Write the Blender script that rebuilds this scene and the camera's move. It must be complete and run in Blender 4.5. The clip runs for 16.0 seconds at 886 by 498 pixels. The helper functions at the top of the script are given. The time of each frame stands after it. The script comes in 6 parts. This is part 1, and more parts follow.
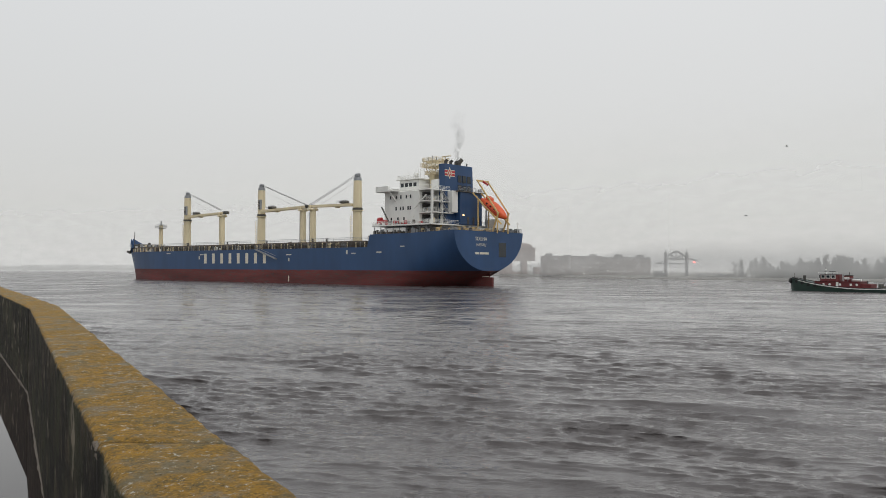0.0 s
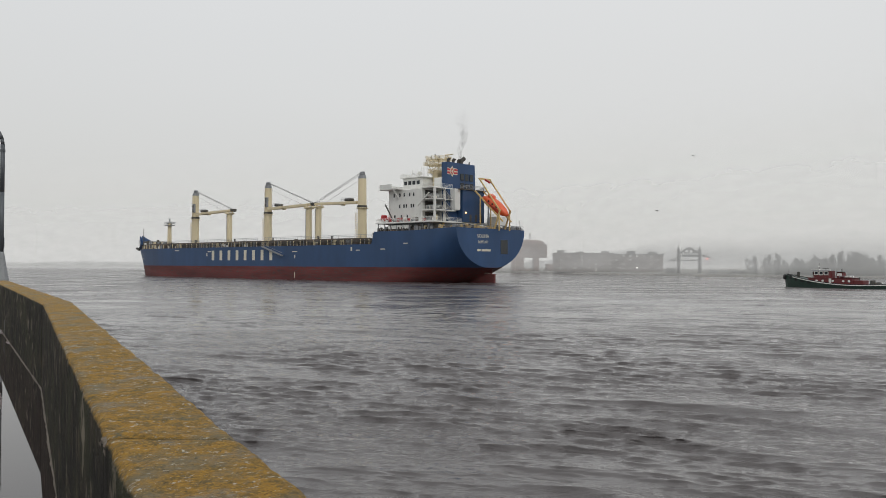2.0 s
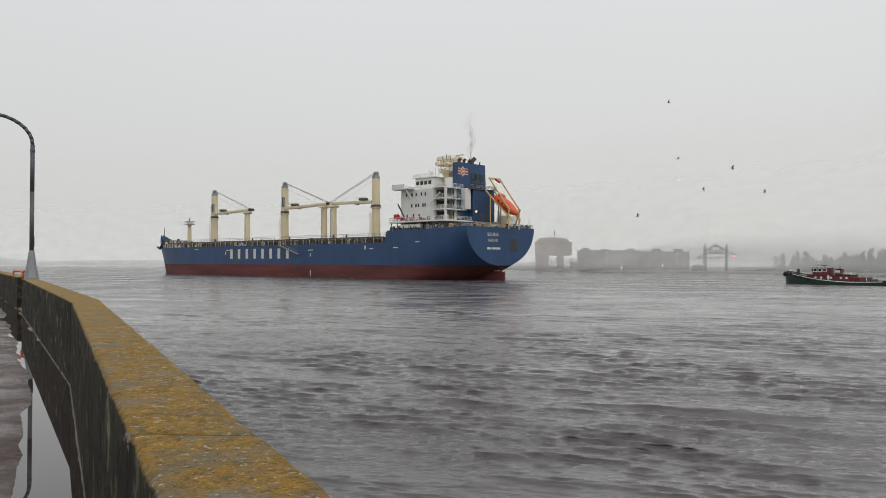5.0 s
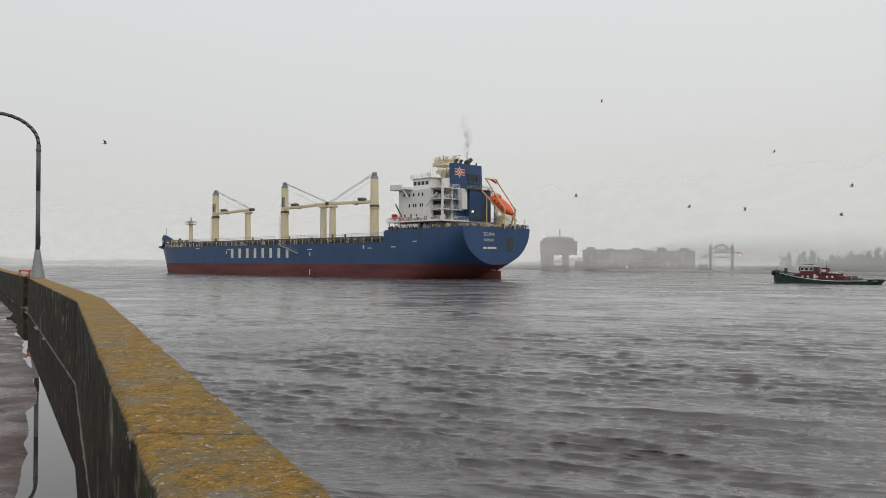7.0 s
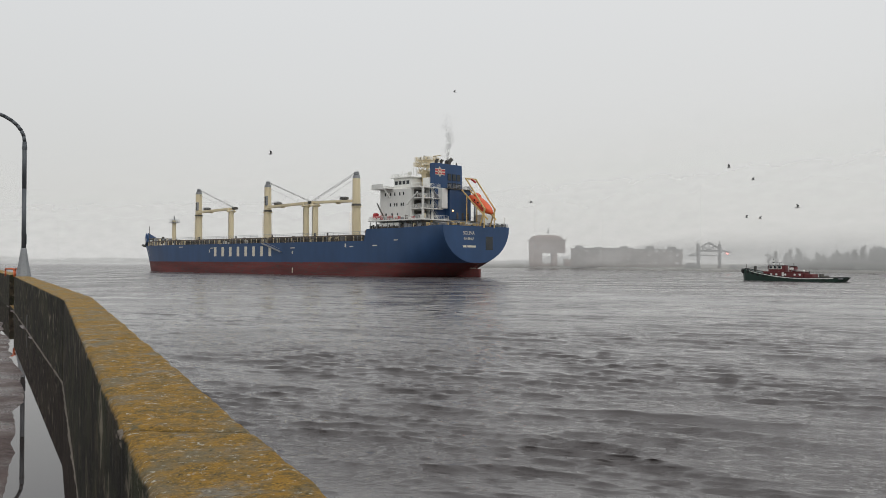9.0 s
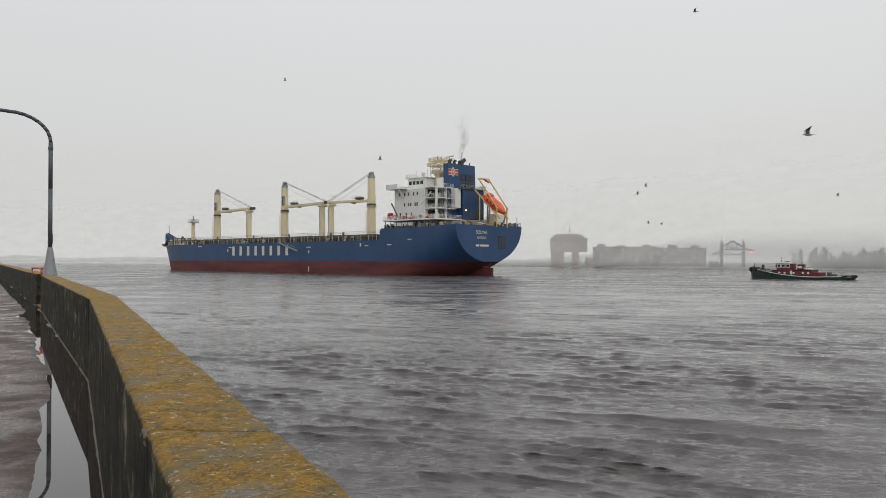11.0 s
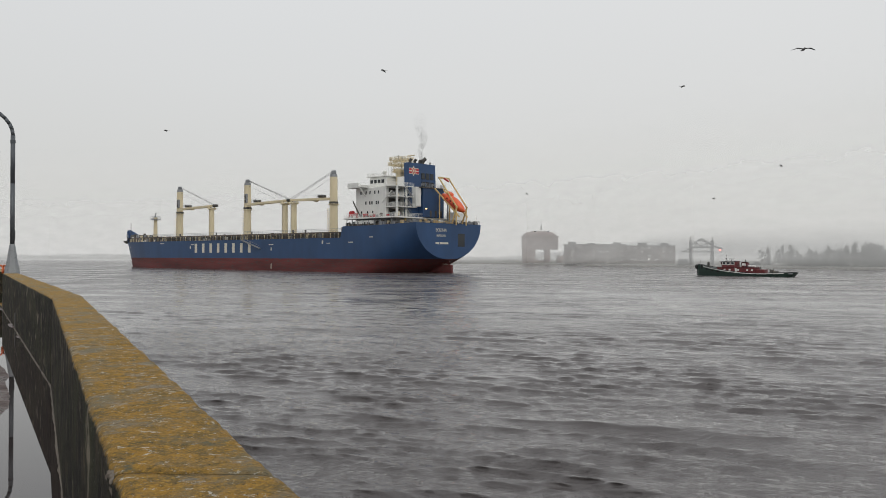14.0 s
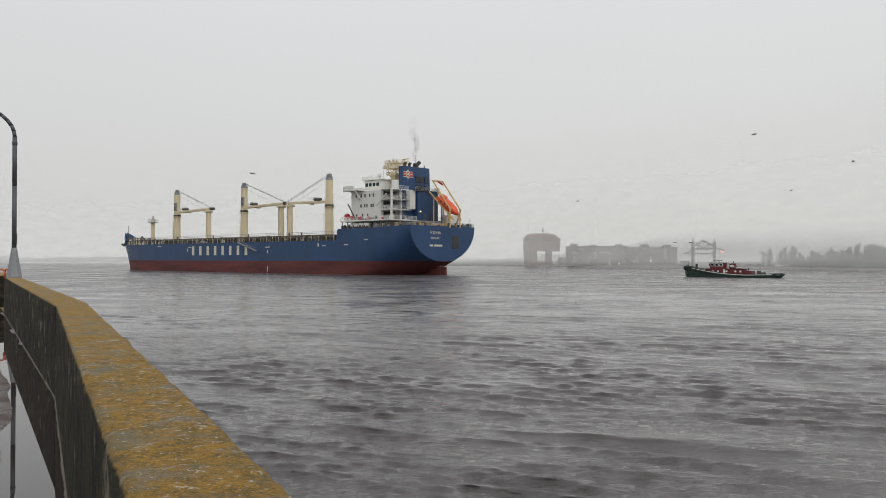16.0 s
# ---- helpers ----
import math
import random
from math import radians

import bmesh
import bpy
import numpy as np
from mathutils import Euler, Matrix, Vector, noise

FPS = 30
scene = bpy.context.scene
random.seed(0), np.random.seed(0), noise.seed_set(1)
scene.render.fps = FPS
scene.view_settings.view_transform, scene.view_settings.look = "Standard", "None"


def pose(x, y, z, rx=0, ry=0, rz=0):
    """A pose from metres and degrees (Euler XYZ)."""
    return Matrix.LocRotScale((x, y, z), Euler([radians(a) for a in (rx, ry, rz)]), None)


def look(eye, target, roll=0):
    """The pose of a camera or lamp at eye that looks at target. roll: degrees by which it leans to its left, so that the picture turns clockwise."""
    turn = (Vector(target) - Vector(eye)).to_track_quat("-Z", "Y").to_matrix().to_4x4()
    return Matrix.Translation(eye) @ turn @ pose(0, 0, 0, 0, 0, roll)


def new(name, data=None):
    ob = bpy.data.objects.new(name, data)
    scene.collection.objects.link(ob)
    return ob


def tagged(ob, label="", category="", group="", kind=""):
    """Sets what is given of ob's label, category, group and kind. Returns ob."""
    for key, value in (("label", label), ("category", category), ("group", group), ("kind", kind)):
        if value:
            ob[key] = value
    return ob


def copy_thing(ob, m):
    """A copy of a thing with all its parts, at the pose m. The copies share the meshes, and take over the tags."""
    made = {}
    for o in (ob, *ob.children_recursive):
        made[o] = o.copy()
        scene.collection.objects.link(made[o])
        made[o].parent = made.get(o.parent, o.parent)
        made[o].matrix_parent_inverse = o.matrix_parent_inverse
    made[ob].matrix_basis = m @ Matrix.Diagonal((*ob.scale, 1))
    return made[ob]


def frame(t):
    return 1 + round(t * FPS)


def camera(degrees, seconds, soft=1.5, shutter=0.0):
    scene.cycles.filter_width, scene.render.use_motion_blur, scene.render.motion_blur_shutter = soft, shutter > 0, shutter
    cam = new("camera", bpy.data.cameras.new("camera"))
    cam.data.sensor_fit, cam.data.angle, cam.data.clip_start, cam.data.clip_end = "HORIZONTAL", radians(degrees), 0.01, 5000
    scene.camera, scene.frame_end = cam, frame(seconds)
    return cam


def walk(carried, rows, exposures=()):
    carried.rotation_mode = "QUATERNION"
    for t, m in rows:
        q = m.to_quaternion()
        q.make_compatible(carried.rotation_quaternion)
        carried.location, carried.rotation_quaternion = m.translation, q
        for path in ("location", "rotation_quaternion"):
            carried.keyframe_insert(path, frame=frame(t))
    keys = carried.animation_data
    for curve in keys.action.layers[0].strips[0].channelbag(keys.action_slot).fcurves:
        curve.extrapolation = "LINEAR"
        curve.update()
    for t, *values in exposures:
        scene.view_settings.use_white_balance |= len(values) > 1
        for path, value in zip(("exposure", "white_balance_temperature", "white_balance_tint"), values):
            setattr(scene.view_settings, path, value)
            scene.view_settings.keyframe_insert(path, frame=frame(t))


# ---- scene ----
cam = camera(57.0, 16.0, 0.9)
PATH = [
    (0, (0.067, -0.227, 4.787), (0.145, 1.771, 4.833), 0.2),
    (0.5, (0.074, -0.236, 4.79), (0.153, 1.762, 4.833), 0.2),
    (1, (0.071, -0.225, 4.791), (0.146, 1.773, 4.832), 0.2),
    (1.5, (0.065, -0.196, 4.781), (0.128, 1.802, 4.821), 0.2),
    (2, (0.072, -0.195, 4.782), (0.121, 1.804, 4.82), 0.2),
    (2.5, (0.076, -0.198, 4.782), (0.113, 1.801, 4.82), 0.2),
    (3, (0.071, -0.189, 4.778), (0.099, 1.81, 4.815), 0.1),
    (3.5, (0.075, -0.188, 4.776), (0.098, 1.812, 4.812), 0.1),
    (4, (0.079, -0.19, 4.78), (0.092, 1.81, 4.815), 0.1),
    (6.5, (0.084, -0.165, 4.77), (0.055, 1.835, 4.801), 0.1),
    (7, (0.091, -0.175, 4.775), (0.068, 1.825, 4.806), 0.1),
    (7.5, (0.087, -0.176, 4.772), (0.073, 1.824, 4.802), 0.1),
    (8, (0.08, -0.162, 4.771), (0.079, 1.838, 4.799), 0.1),
    (8.5, (0.081, -0.177, 4.774), (0.09, 1.823, 4.801), 0.0),
    (9, (0.082, -0.18, 4.773), (0.087, 1.819, 4.8), 0.1),
    (11.5, (0.066, -0.149, 4.771), (0.014, 1.85, 4.795), 0.0),
    (12, (0.015, -0.142, 4.777), (-0.022, 1.857, 4.801), 0.1),
    (12.5, (-0.088, -0.096, 4.797), (-0.091, 1.904, 4.818), 0.1),
    (13, (-0.132, -0.023, 4.791), (-0.112, 1.977, 4.811), 0.1),
    (13.5, (-0.113, 0.15, 4.783), (-0.088, 2.15, 4.802), 0.1),
    (14, (-0.102, 0.299, 4.78), (-0.079, 2.299, 4.798), 0.1),
    (14.5, (-0.15, 0.4, 4.777), (-0.129, 2.4, 4.795), 0.1),
    (15, (-0.242, 0.499, 4.798), (-0.219, 2.499, 4.817), 0.1),
    (15.5, (-0.292, 0.609, 4.804), (-0.264, 2.608, 4.823), 0.1),
    (16, (-0.336, 0.737, 4.81), (-0.316, 2.736, 4.833), 0.0),
]
walk(cam, [(t, look(eye, target, roll)) for t, eye, target, roll in PATH])


# ---------------- light and air ----------------
def build_world():
    world = bpy.data.worlds.new("overcast_sky")
    scene.world = world
    world.use_nodes = True
    nt = world.node_tree
    nt.nodes.clear()
    n, ln = nt.nodes.new, nt.links.new
    out, bg = n("ShaderNodeOutputWorld"), n("ShaderNodeBackground")
    tc, sep, ramp = n("ShaderNodeTexCoord"), n("ShaderNodeSeparateXYZ"), n("ShaderNodeValToRGB")
    ln(tc.outputs["Generated"], sep.inputs[0])
    ln(sep.outputs["Z"], ramp.inputs[0])
    els = ramp.color_ramp.elements
    els[0].position, els[0].color = 0.0, (0.56, 0.56, 0.545, 1)
    els[1].position, els[1].color = 1.0, (0.86, 0.88, 0.90, 1)
    for p, c in ((0.035, (0.60, 0.60, 0.585, 1)), (0.09, (0.655, 0.655, 0.64, 1)), (0.2, (0.70, 0.705, 0.70, 1)), (0.32, (0.735, 0.745, 0.75, 1))):
        e = els.new(p)
        e.color = c
    noi, mp = n("ShaderNodeTexNoise"), n("ShaderNodeMapping")
    mp.inputs["Scale"].default_value = (1.0, 1.0, 2.6)
    noi.inputs["Scale"].default_value, noi.inputs["Detail"].default_value, noi.inputs["Roughness"].default_value = 1.6, 1, 0.4
    ln(tc.outputs["Generated"], mp.inputs[0])
    ln(mp.outputs[0], noi.inputs["Vector"])
    rng = n("ShaderNodeMapRange")
    rng.inputs[3].default_value, rng.inputs[4].default_value = 0.975, 1.025
    ln(noi.outputs[0], rng.inputs[0])
    mul = n("ShaderNodeMix")
    mul.data_type, mul.blend_type = "RGBA", "MULTIPLY"
    mul.inputs[0].default_value = 1.0
    ln(ramp.outputs[0], mul.inputs[6])
    ln(rng.outputs[0], mul.inputs[7])
    sky = n("ShaderNodeTexSky")
    sky.sky_type, sky.sun_disc = "NISHITA", False
    sky.sun_elevation, sky.sun_rotation = radians(38), radians(20)
    dim = n("ShaderNodeVectorMath")
    dim.operation = "SCALE"
    dim.inputs["Scale"].default_value = 0.06
    ln(sky.outputs[0], dim.inputs[0])
    mix = n("ShaderNodeMix")
    mix.data_type = "RGBA"
    mix.inputs[0].default_value = 0.06
    ln(mul.outputs[2], mix.inputs[6])
    ln(dim.outputs[0], mix.inputs[7])
    ln(mix.outputs[2], bg.inputs[0])
    bg.inputs[1].default_value = 1.0
    ln(bg.outputs[0], out.inputs[0])


build_world()
sun = new("sun", bpy.data.lights.new("sun", "SUN"))
sun.data.energy, sun.data.angle, sun.data.color = 0.7, radians(40), (1.0, 0.98, 0.94)
sun.matrix_world = look((60, -80, 160), (0, 60, 0))


# ---------------- materials ----------------
def nodes_of(name):
    m = bpy.data.materials.new(name)
    m.use_nodes = True
    nt = m.node_tree
    return m, nt, nt.nodes["Principled BSDF"]


def paint(name, base, rough=0.6, metal=0.0, scale=1.0, var=0.25, second=None, amount=0.45, bump=0.0, stretch=(1, 1, 1), spec=0.5):
    """A surface of one colour with drifts, specks and stains of a second colour."""
    m, nt, p = nodes_of(name)
    n, ln = nt.nodes.new, nt.links.new
    tc, mp = n("ShaderNodeTexCoord"), n("ShaderNodeMapping")
    mp.inputs["Scale"].default_value = stretch
    ln(tc.outputs["Object"], mp.inputs[0])
    big, fine = n("ShaderNodeTexNoise"), n("ShaderNodeTexNoise")
    big.inputs["Scale"].default_value, big.inputs["Detail"].default_value, big.inputs["Roughness"].default_value = 0.35 * scale, 5, 0.6
    fine.inputs["Scale"].default_value, fine.inputs["Detail"].default_value, fine.inputs["Roughness"].default_value = 4.0 * scale, 6, 0.65
    ln(mp.outputs[0], big.inputs["Vector"])
    ln(mp.outputs[0], fine.inputs["Vector"])
    r1, r2 = n("ShaderNodeMapRange"), n("ShaderNodeMapRange")
    r1.inputs[1].default_value, r1.inputs[2].default_value = 0.3, 0.7
    r1.inputs[3].default_value, r1.inputs[4].default_value = 1 - var, 1 + var
    ln(big.outputs[0], r1.inputs[0])
    r2.inputs[1].default_value, r2.inputs[2].default_value = 1 - amount, min(1.0, 1.12 - amount)
    ln(fine.outputs[0], r2.inputs[0])
    mix = n("ShaderNodeMix")
    mix.data_type = "RGBA"
    s = second or tuple(c * 0.6 for c in base)
    mix.inputs[6].default_value, mix.inputs[7].default_value = (*base, 1), (*s, 1)
    ln(r2.outputs[0], mix.inputs[0])
    mul = n("ShaderNodeMix")
    mul.data_type, mul.blend_type = "RGBA", "MULTIPLY"
    mul.inputs[0].default_value = 1.0
    ln(mix.outputs[2], mul.inputs[6])
    ln(r1.outputs[0], mul.inputs[7])
    ln(mul.outputs[2], p.inputs["Base Color"])
    p.inputs["Roughness"].default_value, p.inputs["Metallic"].default_value = rough, metal
    p.inputs["Specular IOR Level"].default_value = spec
    if bump:
        b = n("ShaderNodeBump")
        b.inputs["Strength"].default_value, b.inputs["Distance"].default_value = bump, 0.02
        ln(fine.outputs[0], b.inputs["Height"])
        ln(b.outputs[0], p.inputs["Normal"])
    return m


def glow(name, colour, strength):
    m, nt, p = nodes_of(name)
    p.inputs["Base Color"].default_value = (*colour, 1)
    p.inputs["Emission Color"].default_value, p.inputs["Emission Strength"].default_value = (*colour, 1), strength
    return m


def water_material():
    """Dark peaty harbour water: three scales of wind ripple, weaker in the slicks."""
    m, nt, p = nodes_of("harbour_water")
    n, ln = nt.nodes.new, nt.links.new
    tc = n("ShaderNodeTexCoord")

    def noi(scale, detail, rough, turn=0.0):
        mp, no = n("ShaderNodeMapping"), n("ShaderNodeTexNoise")
        mp.inputs["Scale"].default_value = scale
        mp.inputs["Rotation"].default_value = (0, 0, turn)
        no.inputs["Scale"].default_value, no.inputs["Detail"].default_value, no.inputs["Roughness"].default_value = 1.0, detail, rough
        ln(tc.outputs["Object"], mp.inputs[0])
        ln(mp.outputs[0], no.inputs["Vector"])
        return no.outputs[0]

    def ran(src, a, b, c, d):
        r = n("ShaderNodeMapRange")
        r.interpolation_type = "SMOOTHSTEP"
        for i, v in enumerate((a, b, c, d)):
            r.inputs[i + 1].default_value = v
        ln(src, r.inputs[0])
        return r.outputs[0]

    def times(a, b):
        x = n("ShaderNodeMath")
        x.operation = "MULTIPLY"
        ln(a, x.inputs[0])
        ln(b, x.inputs[1])
        return x.outputs[0]

    far = n("ShaderNodeVectorMath")
    far.operation = "LENGTH"
    ln(tc.outputs["Object"], far.inputs[0])
    # slicks: long smooth lanes on the open water, cat's paws nearer in
    lanes = ran(noi((0.011, 0.075, 1), 5, 0.6, -0.1), 0.50, 0.64, 1.0, 0.22)
    paws = ran(noi((0.06, 0.16, 1), 5, 0.62, 0.3), 0.34, 0.62, 0.45, 1.25)
    # old wakes: smooth lanes astern of the ship, their brighter reflection painted into the base colour
    sep = n("ShaderNodeSeparateXYZ")
    ln(tc.outputs["Object"], sep.inputs[0])
    wake = None
    for nx, ny, at, wide, x0 in ((0.83, 0.56, 83.9, 11.0, 4.0), (0.70, 0.71, 160.0, 9.0, 20.0), (0.80, 0.60, 112.0, 7.0, 16.0)):
        dot, off, ab = n("ShaderNodeVectorMath"), n("ShaderNodeMath"), n("ShaderNodeMath")
        dot.operation, off.operation, ab.operation = "DOT_PRODUCT", "SUBTRACT", "ABSOLUTE"
        dot.inputs[1].default_value = (nx, ny, 0)
        ln(tc.outputs["Object"], dot.inputs[0])
        ln(dot.outputs["Value"], off.inputs[0])
        off.inputs[1].default_value = at
        ln(off.outputs[0], ab.inputs[0])
        one = times(ran(ab.outputs[0], 0.0, wide, 1.0, 0.0), ran(sep.outputs["X"], x0, x0 + 18.0, 0.0, 1.0))
        if wake:
            mx = n("ShaderNodeMath")
            mx.operation = "MAXIMUM"
            ln(wake, mx.inputs[0])
            ln(one, mx.inputs[1])
            wake = mx.outputs[0]
        else:
            wake = one
    wake = times(wake, ran(noi((0.05, 0.22, 1), 6, 0.65, 0.95), 0.40, 0.58, 0.0, 1.0))
    keep = ran(wake, 0.0, 1.0, 1.0, 0.3)
    # paler base stands in for the sky reflected by the smooth lanes
    tint = n("ShaderNodeMix")
    tint.data_type = "RGBA"
    ln(ran(wake, 0.0, 1.0, 0.0, 0.85), tint.inputs[0])
    tint.inputs[6].default_value, tint.inputs[7].default_value = (0.080, 0.071, 0.070, 1), (0.23, 0.225, 0.22, 1)
    ln(tint.outputs[2], p.inputs["Base Color"])
    calm = times(times(times(lanes, keep), paws), ran(far.outputs["Value"], 18.0, 90.0, 1.0, 0.25))
    last = None
    for sc, st, dist, det, turn in (((0.42, 1.0, 1), 0.8, 0.15, 6, 0.3), ((1.5, 3.6, 1), 1.0, 0.12, 6, 0.3), ((5.5, 13.0, 1), 1.0, 0.045, 4, 0.1)):
        b, k = n("ShaderNodeBump"), n("ShaderNodeMath")
        ln(noi(sc, det, 0.58, turn), b.inputs["Height"])
        k.operation = "MULTIPLY"
        k.inputs[1].default_value = st
        ln(calm, k.inputs[0])
        ln(k.outputs[0], b.inputs["Strength"])
        b.inputs["Distance"].default_value = dist
        if last:
            ln(last.outputs[0], b.inputs["Normal"])
        last = b
    ln(last.outputs[0], p.inputs["Normal"])
    # ripples too small to see roughen the open water
    ln(times(ran(far.outputs["Value"], 18.0, 180.0, 0.025, 0.30), paws), p.inputs["Roughness"])
    p.inputs["IOR"].default_value = 1.333
    p.inputs["Specular IOR Level"].default_value = 1.0
    return m


def fog_material(name, low, high, top, thick, white=0.95, shine=0.2):
    """Haze put on a surface as opacity: clear above and at the water, denser between, uneven along its length."""
    m, nt, p = nodes_of(name)
    nt.nodes.remove(p)
    n, ln = nt.nodes.new, nt.links.new
    out = nt.nodes["Material Output"]
    geo, sep = n("ShaderNodeNewGeometry"), n("ShaderNodeSeparateXYZ")
    ln(geo.outputs["Position"], sep.inputs[0])
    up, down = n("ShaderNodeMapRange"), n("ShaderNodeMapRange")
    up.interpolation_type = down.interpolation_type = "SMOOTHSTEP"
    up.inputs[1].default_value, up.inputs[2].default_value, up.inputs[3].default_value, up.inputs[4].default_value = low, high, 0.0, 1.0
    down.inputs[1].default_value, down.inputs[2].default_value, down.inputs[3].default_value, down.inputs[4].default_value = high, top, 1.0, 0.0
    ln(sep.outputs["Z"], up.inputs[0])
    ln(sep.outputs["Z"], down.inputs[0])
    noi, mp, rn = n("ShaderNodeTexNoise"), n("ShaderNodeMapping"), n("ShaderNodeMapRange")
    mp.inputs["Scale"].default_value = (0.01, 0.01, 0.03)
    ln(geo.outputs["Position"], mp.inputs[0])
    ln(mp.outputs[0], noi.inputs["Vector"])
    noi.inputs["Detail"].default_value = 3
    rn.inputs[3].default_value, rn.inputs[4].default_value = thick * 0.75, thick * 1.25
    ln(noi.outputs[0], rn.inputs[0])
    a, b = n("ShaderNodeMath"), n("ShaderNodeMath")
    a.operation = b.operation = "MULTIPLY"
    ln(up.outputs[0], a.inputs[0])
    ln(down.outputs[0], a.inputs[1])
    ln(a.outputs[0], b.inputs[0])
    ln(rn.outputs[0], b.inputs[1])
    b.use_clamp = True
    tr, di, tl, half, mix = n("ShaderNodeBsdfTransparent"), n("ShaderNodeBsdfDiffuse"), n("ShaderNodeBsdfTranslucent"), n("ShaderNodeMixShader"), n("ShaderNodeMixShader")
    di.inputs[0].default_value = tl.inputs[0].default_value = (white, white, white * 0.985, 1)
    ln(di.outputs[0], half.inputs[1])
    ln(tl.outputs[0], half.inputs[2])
    # own glow brightens the painted haze; no lamp stands there
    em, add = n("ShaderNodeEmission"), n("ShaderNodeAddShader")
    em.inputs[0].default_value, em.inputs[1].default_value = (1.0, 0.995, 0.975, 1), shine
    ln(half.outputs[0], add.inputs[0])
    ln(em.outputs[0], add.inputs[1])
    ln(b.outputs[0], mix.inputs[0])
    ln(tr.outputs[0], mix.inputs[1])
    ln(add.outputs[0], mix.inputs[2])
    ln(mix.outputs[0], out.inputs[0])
    return m


def wall_material():
    """Old board-marked concrete: dark and streaked on its faces, orange and grey lichen on its top."""
    m, nt, p = nodes_of("lichen_concrete")
    n, ln = nt.nodes.new, nt.links.new
    geo, sepn = n("ShaderNodeNewGeometry"), n("ShaderNodeSeparateXYZ")
    ln(geo.outputs["Normal"], sepn.inputs[0])
    pos = geo.outputs["Position"]

    def noi(scale, detail=5, rough=0.6, stretch=None):
        t = n("ShaderNodeTexNoise")
        t.inputs["Scale"].default_value, t.inputs["Detail"].default_value, t.inputs["Roughness"].default_value = scale, detail, rough
        if stretch:
            mp = n("ShaderNodeMapping")
            mp.inputs["Scale"].default_value = stretch
            ln(pos, mp.inputs[0])
            ln(mp.outputs[0], t.inputs["Vector"])
        else:
            ln(pos, t.inputs["Vector"])
        return t.outputs[0]

    def ran(src, a, b, c=0.0, d=1.0):
        r = n("ShaderNodeMapRange")
        for i, v in enumerate((a, b, c, d)):
            r.inputs[i + 1].default_value = v
        ln(src, r.inputs[0])
        return r.outputs[0]

    def mixed(f, a, b, kind="MIX"):
        x = n("ShaderNodeMix")
        x.data_type, x.blend_type = "RGBA", kind
        if isinstance(f, float):
            x.inputs[0].default_value = f
        else:
            ln(f, x.inputs[0])
        for k, v in ((6, a), (7, b)):
            if isinstance(v, tuple):
                x.inputs[k].default_value = (*v, 1)
            else:
                ln(v, x.inputs[k])
        return x.outputs[2]

    # top: concrete under lichen
    stone = mixed(ran(noi(55, 6, 0.75), 0.35, 0.65), (0.17, 0.15, 0.115), (0.30, 0.275, 0.225))
    moss = mixed(ran(noi(20, 7, 0.75), 0.40, 0.60), (0.36, 0.195, 0.026), (0.135, 0.095, 0.034))
    rust = mixed(ran(noi(110, 4, 0.75), 0.52, 0.64), moss, (0.48, 0.28, 0.045))
    top = mixed(ran(noi(4.2, 8, 0.74), 0.53, 0.65), rust, stone)
    top = mixed(ran(noi(2.6, 7, 0.72), 0.50, 0.66), top, (0.185, 0.165, 0.11))
    top = mixed(ran(noi(3.1, 8, 0.75), 0.60, 0.68), top, (0.38, 0.355, 0.30))
    top = mixed(ran(noi(34, 6, 0.8), 0.585, 0.63), top, (0.55, 0.53, 0.46))
    top = mixed(ran(noi(70, 5, 0.75), 0.34, 0.44, 1.0, 0.0), top, (0.075, 0.055, 0.022))
    top = mixed(ran(noi(6.5, 6, 0.7), 0.60, 0.70), top, (0.115, 0.115, 0.075))
    top = mixed(ran(noi(85, 3, 0.6), 0.66, 0.72), top, (0.035, 0.03, 0.022))
    # face: much darker than the top, with greenish mottle and short pale runs
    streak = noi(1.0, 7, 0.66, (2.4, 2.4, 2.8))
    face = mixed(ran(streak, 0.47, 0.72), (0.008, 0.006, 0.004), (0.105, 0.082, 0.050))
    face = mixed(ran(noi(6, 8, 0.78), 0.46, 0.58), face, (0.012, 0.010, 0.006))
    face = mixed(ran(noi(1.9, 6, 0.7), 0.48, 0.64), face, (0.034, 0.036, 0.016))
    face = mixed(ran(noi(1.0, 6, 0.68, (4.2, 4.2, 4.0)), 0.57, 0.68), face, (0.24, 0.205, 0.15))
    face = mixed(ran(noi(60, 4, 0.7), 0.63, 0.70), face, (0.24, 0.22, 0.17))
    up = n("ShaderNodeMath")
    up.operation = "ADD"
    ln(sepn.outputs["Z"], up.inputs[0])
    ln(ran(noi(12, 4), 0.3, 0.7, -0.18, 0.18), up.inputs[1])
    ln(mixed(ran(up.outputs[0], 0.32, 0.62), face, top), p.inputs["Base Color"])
    p.inputs["Roughness"].default_value = 0.88
    p.inputs["Specular IOR Level"].default_value = 0.3
    b1, b2 = n("ShaderNodeBump"), n("ShaderNodeBump")
    b1.inputs["Strength"].default_value, b1.inputs["Distance"].default_value = 1.0, 0.022
    b2.inputs["Strength"].default_value, b2.inputs["Distance"].default_value = 1.0, 0.008
    ln(noi(14, 7, 0.7), b1.inputs["Height"])
    ln(noi(90, 5, 0.7), b2.inputs["Height"])
    ln(b1.outputs[0], b2.inputs["Normal"])
    ln(b2.outputs[0], p.inputs["Normal"])
    return m


